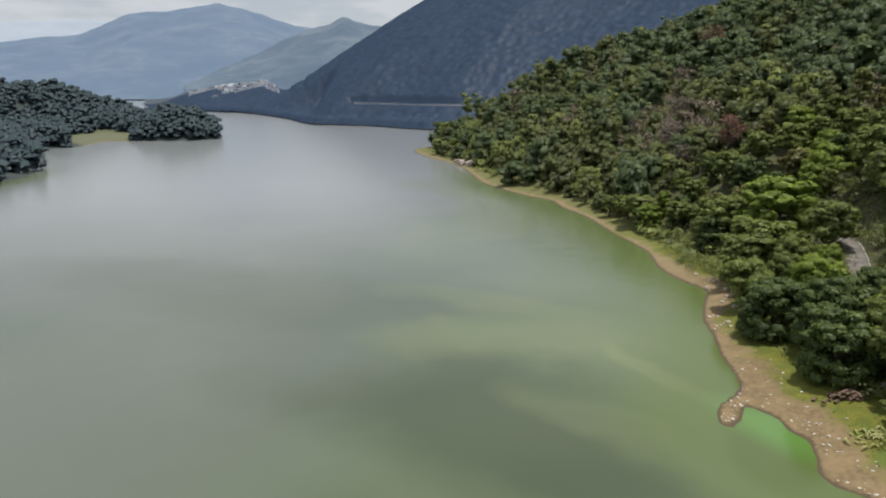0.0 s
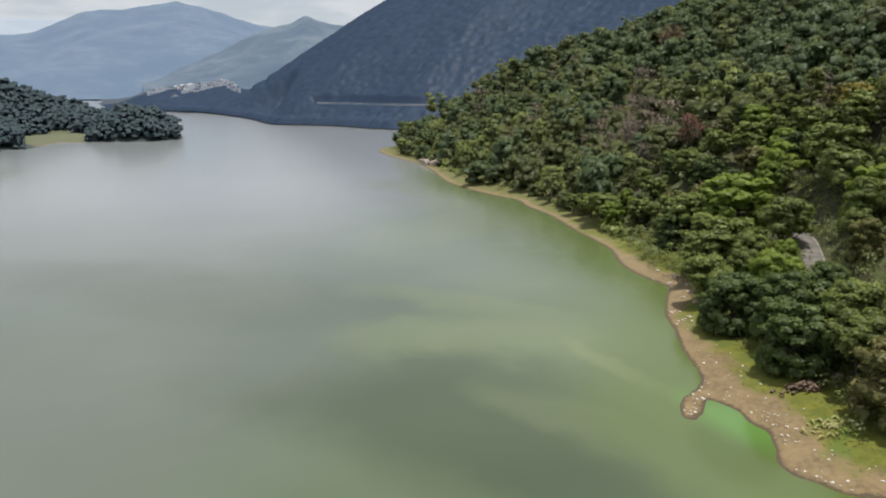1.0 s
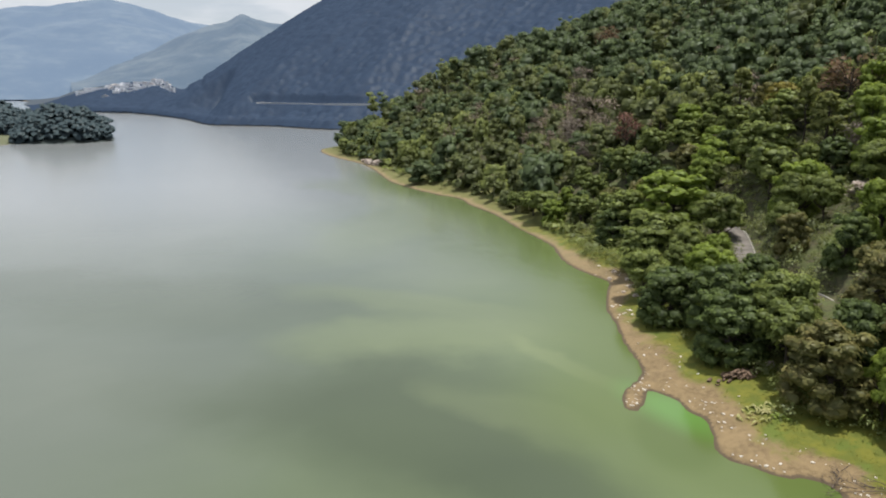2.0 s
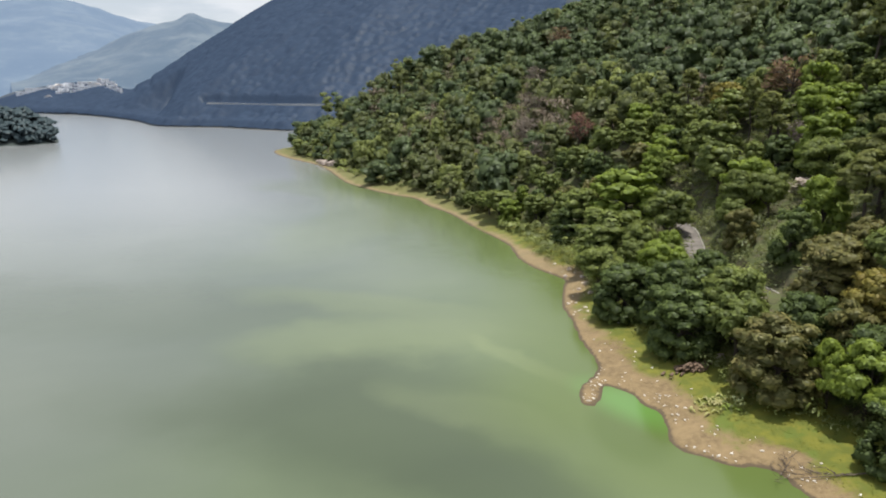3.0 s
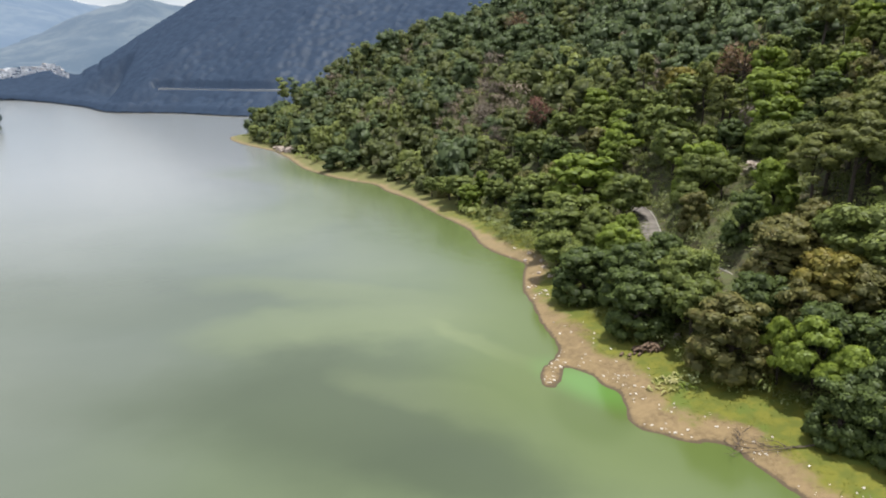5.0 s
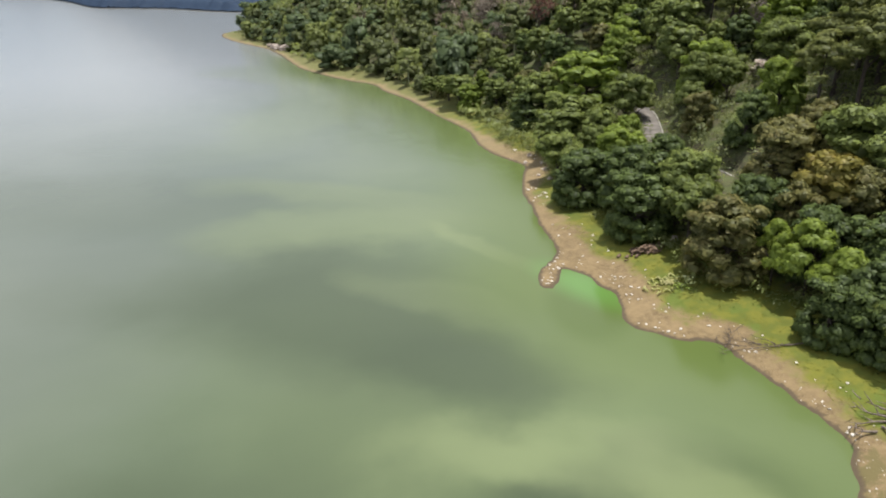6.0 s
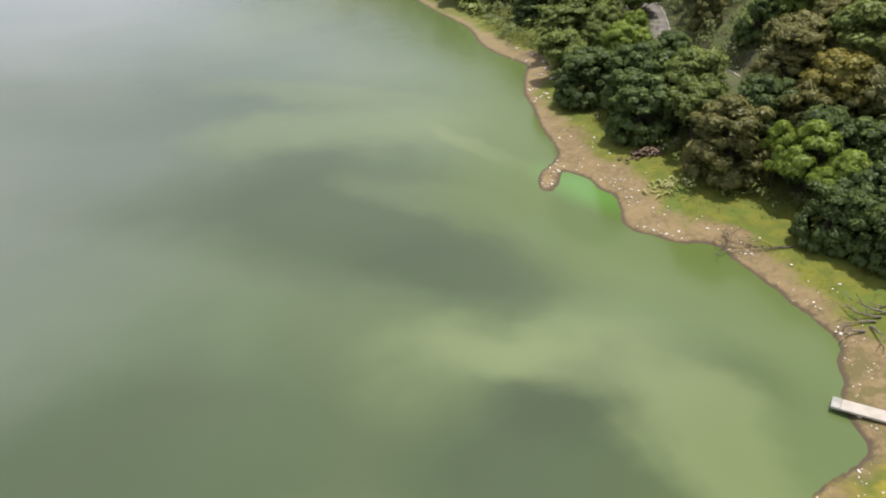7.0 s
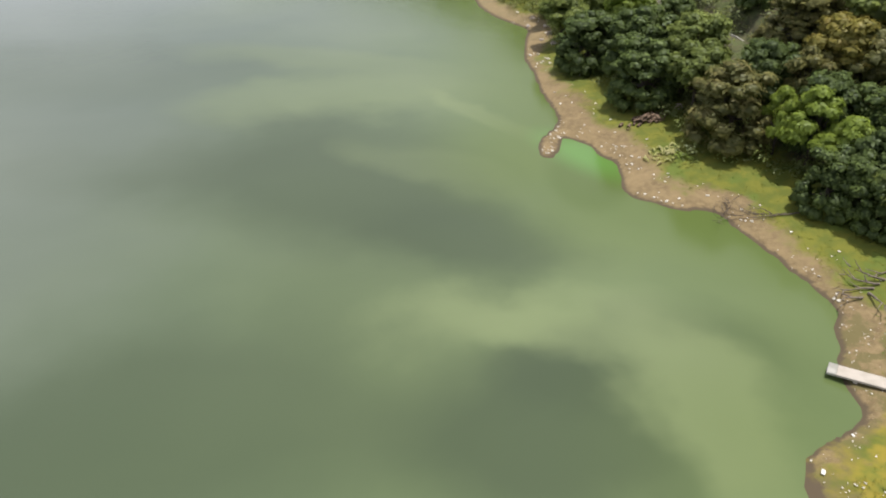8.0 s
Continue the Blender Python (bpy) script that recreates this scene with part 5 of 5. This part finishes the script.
def litter():
    rng = random.Random(77)
    white = plain("weathered_white_board", (0.78, 0.77, 0.74), (0.6, 0.58, 0.55), 2.0, 0.7)
    for x, y, w, l in ((37.9, 26.6, 0.5, 0.3), (43.0, 29.2, 0.3, 0.2), (58.2, 57.0, 0.35, 0.2), (50.6, 80.2, 0.4, 0.2), (52.0, 92.5, 0.5, 0.25)):
        bm = bmesh.new()
        box(bm, (w, l, 0.04), (0, 0, 0), 0, 0.01)
        ob = new("board", from_bm("board", bm, white))
        ob.matrix_world = pose(x, y, level(x, y) + 0.05, rng.uniform(-6, 6), rng.uniform(-6, 6), rng.uniform(0, 180))
        tagged(ob, "small weathered white board lying on the bank", "board", "boards on the bank")


litter()


def grass():
    """Tufts and low weeds over the grassy bank."""
    rng = np.random.default_rng(91)
    x, y = scatter(34, 84, 18, 165, 0.55, 92)
    z, d = relief(x, y)
    dens = rough(x, y, 6.0, 93, 3)
    wide = 1.9 * smooth(y, 66, 78) * (1 - smooth(y, 94, 106))
    keep = (d > 3.8 - 1.2 * smooth(y, 38, 44) * (1 - smooth(y, 60, 68)) + wide + 2.2 * rough(x, y, 5.5, 94, 2)) & (d < 17) & (rng.random(len(x)) < 0.55 + 0.5 * dens)
    x, y, z = x[keep], y[keep], z[keep]
    models = []
    for i in range(4):
        r = np.random.default_rng(96 + i)
        n = 7
        a, lean = r.random(n) * 6.28, r.uniform(0.1, 0.5, n)
        foot = r.normal(size=(n, 2)) * 0.12
        l = r.uniform(0.10, 0.26, n)
        w = 0.035
        v = np.stack([np.stack([foot[:, 0] - np.sin(a) * w, foot[:, 1] + np.cos(a) * w, 0 * a], 1), np.stack([foot[:, 0] + np.sin(a) * w, foot[:, 1] - np.cos(a) * w, 0 * a], 1),
                      np.stack([foot[:, 0] + np.cos(a) * lean * l + np.sin(a) * w * 0.6, foot[:, 1] + np.sin(a) * lean * l - np.cos(a) * w * 0.6, l * 0.75], 1),
                      np.stack([foot[:, 0] + np.cos(a) * lean * l * 1.8, foot[:, 1] + np.sin(a) * lean * l * 1.8, l], 1)], 1)
        models.append((v.reshape(-1, 3), np.arange(n * 4).reshape(-1, 4), np.tile((0.0, 0.0, 1.0), (n * 4, 1)), np.zeros((n, 1))))
    green = foliage("bank_grass", (0.136, 0.142, 0.014), (0.095, 0.106, 0.012), (0.18, 0.150, 0.03), 0.2, False)
    lush = foliage("lush_bank_weeds", (0.090, 0.134, 0.013), (0.072, 0.110, 0.012), None, 0.2, False)
    pick = (rough(x, y, 7.0, 95, 2) > 0.4).astype(int)
    ob = wood("bank_grass", "short yellow-green grass and weeds on the bank", x, y, z - 0.02, rng.uniform(0.35, 0.8, len(x)), rng.uniform(0.8, 1.5, len(x)), models, [green, lush], pick, 99)
    tagged(ob, category="grass")


grass()
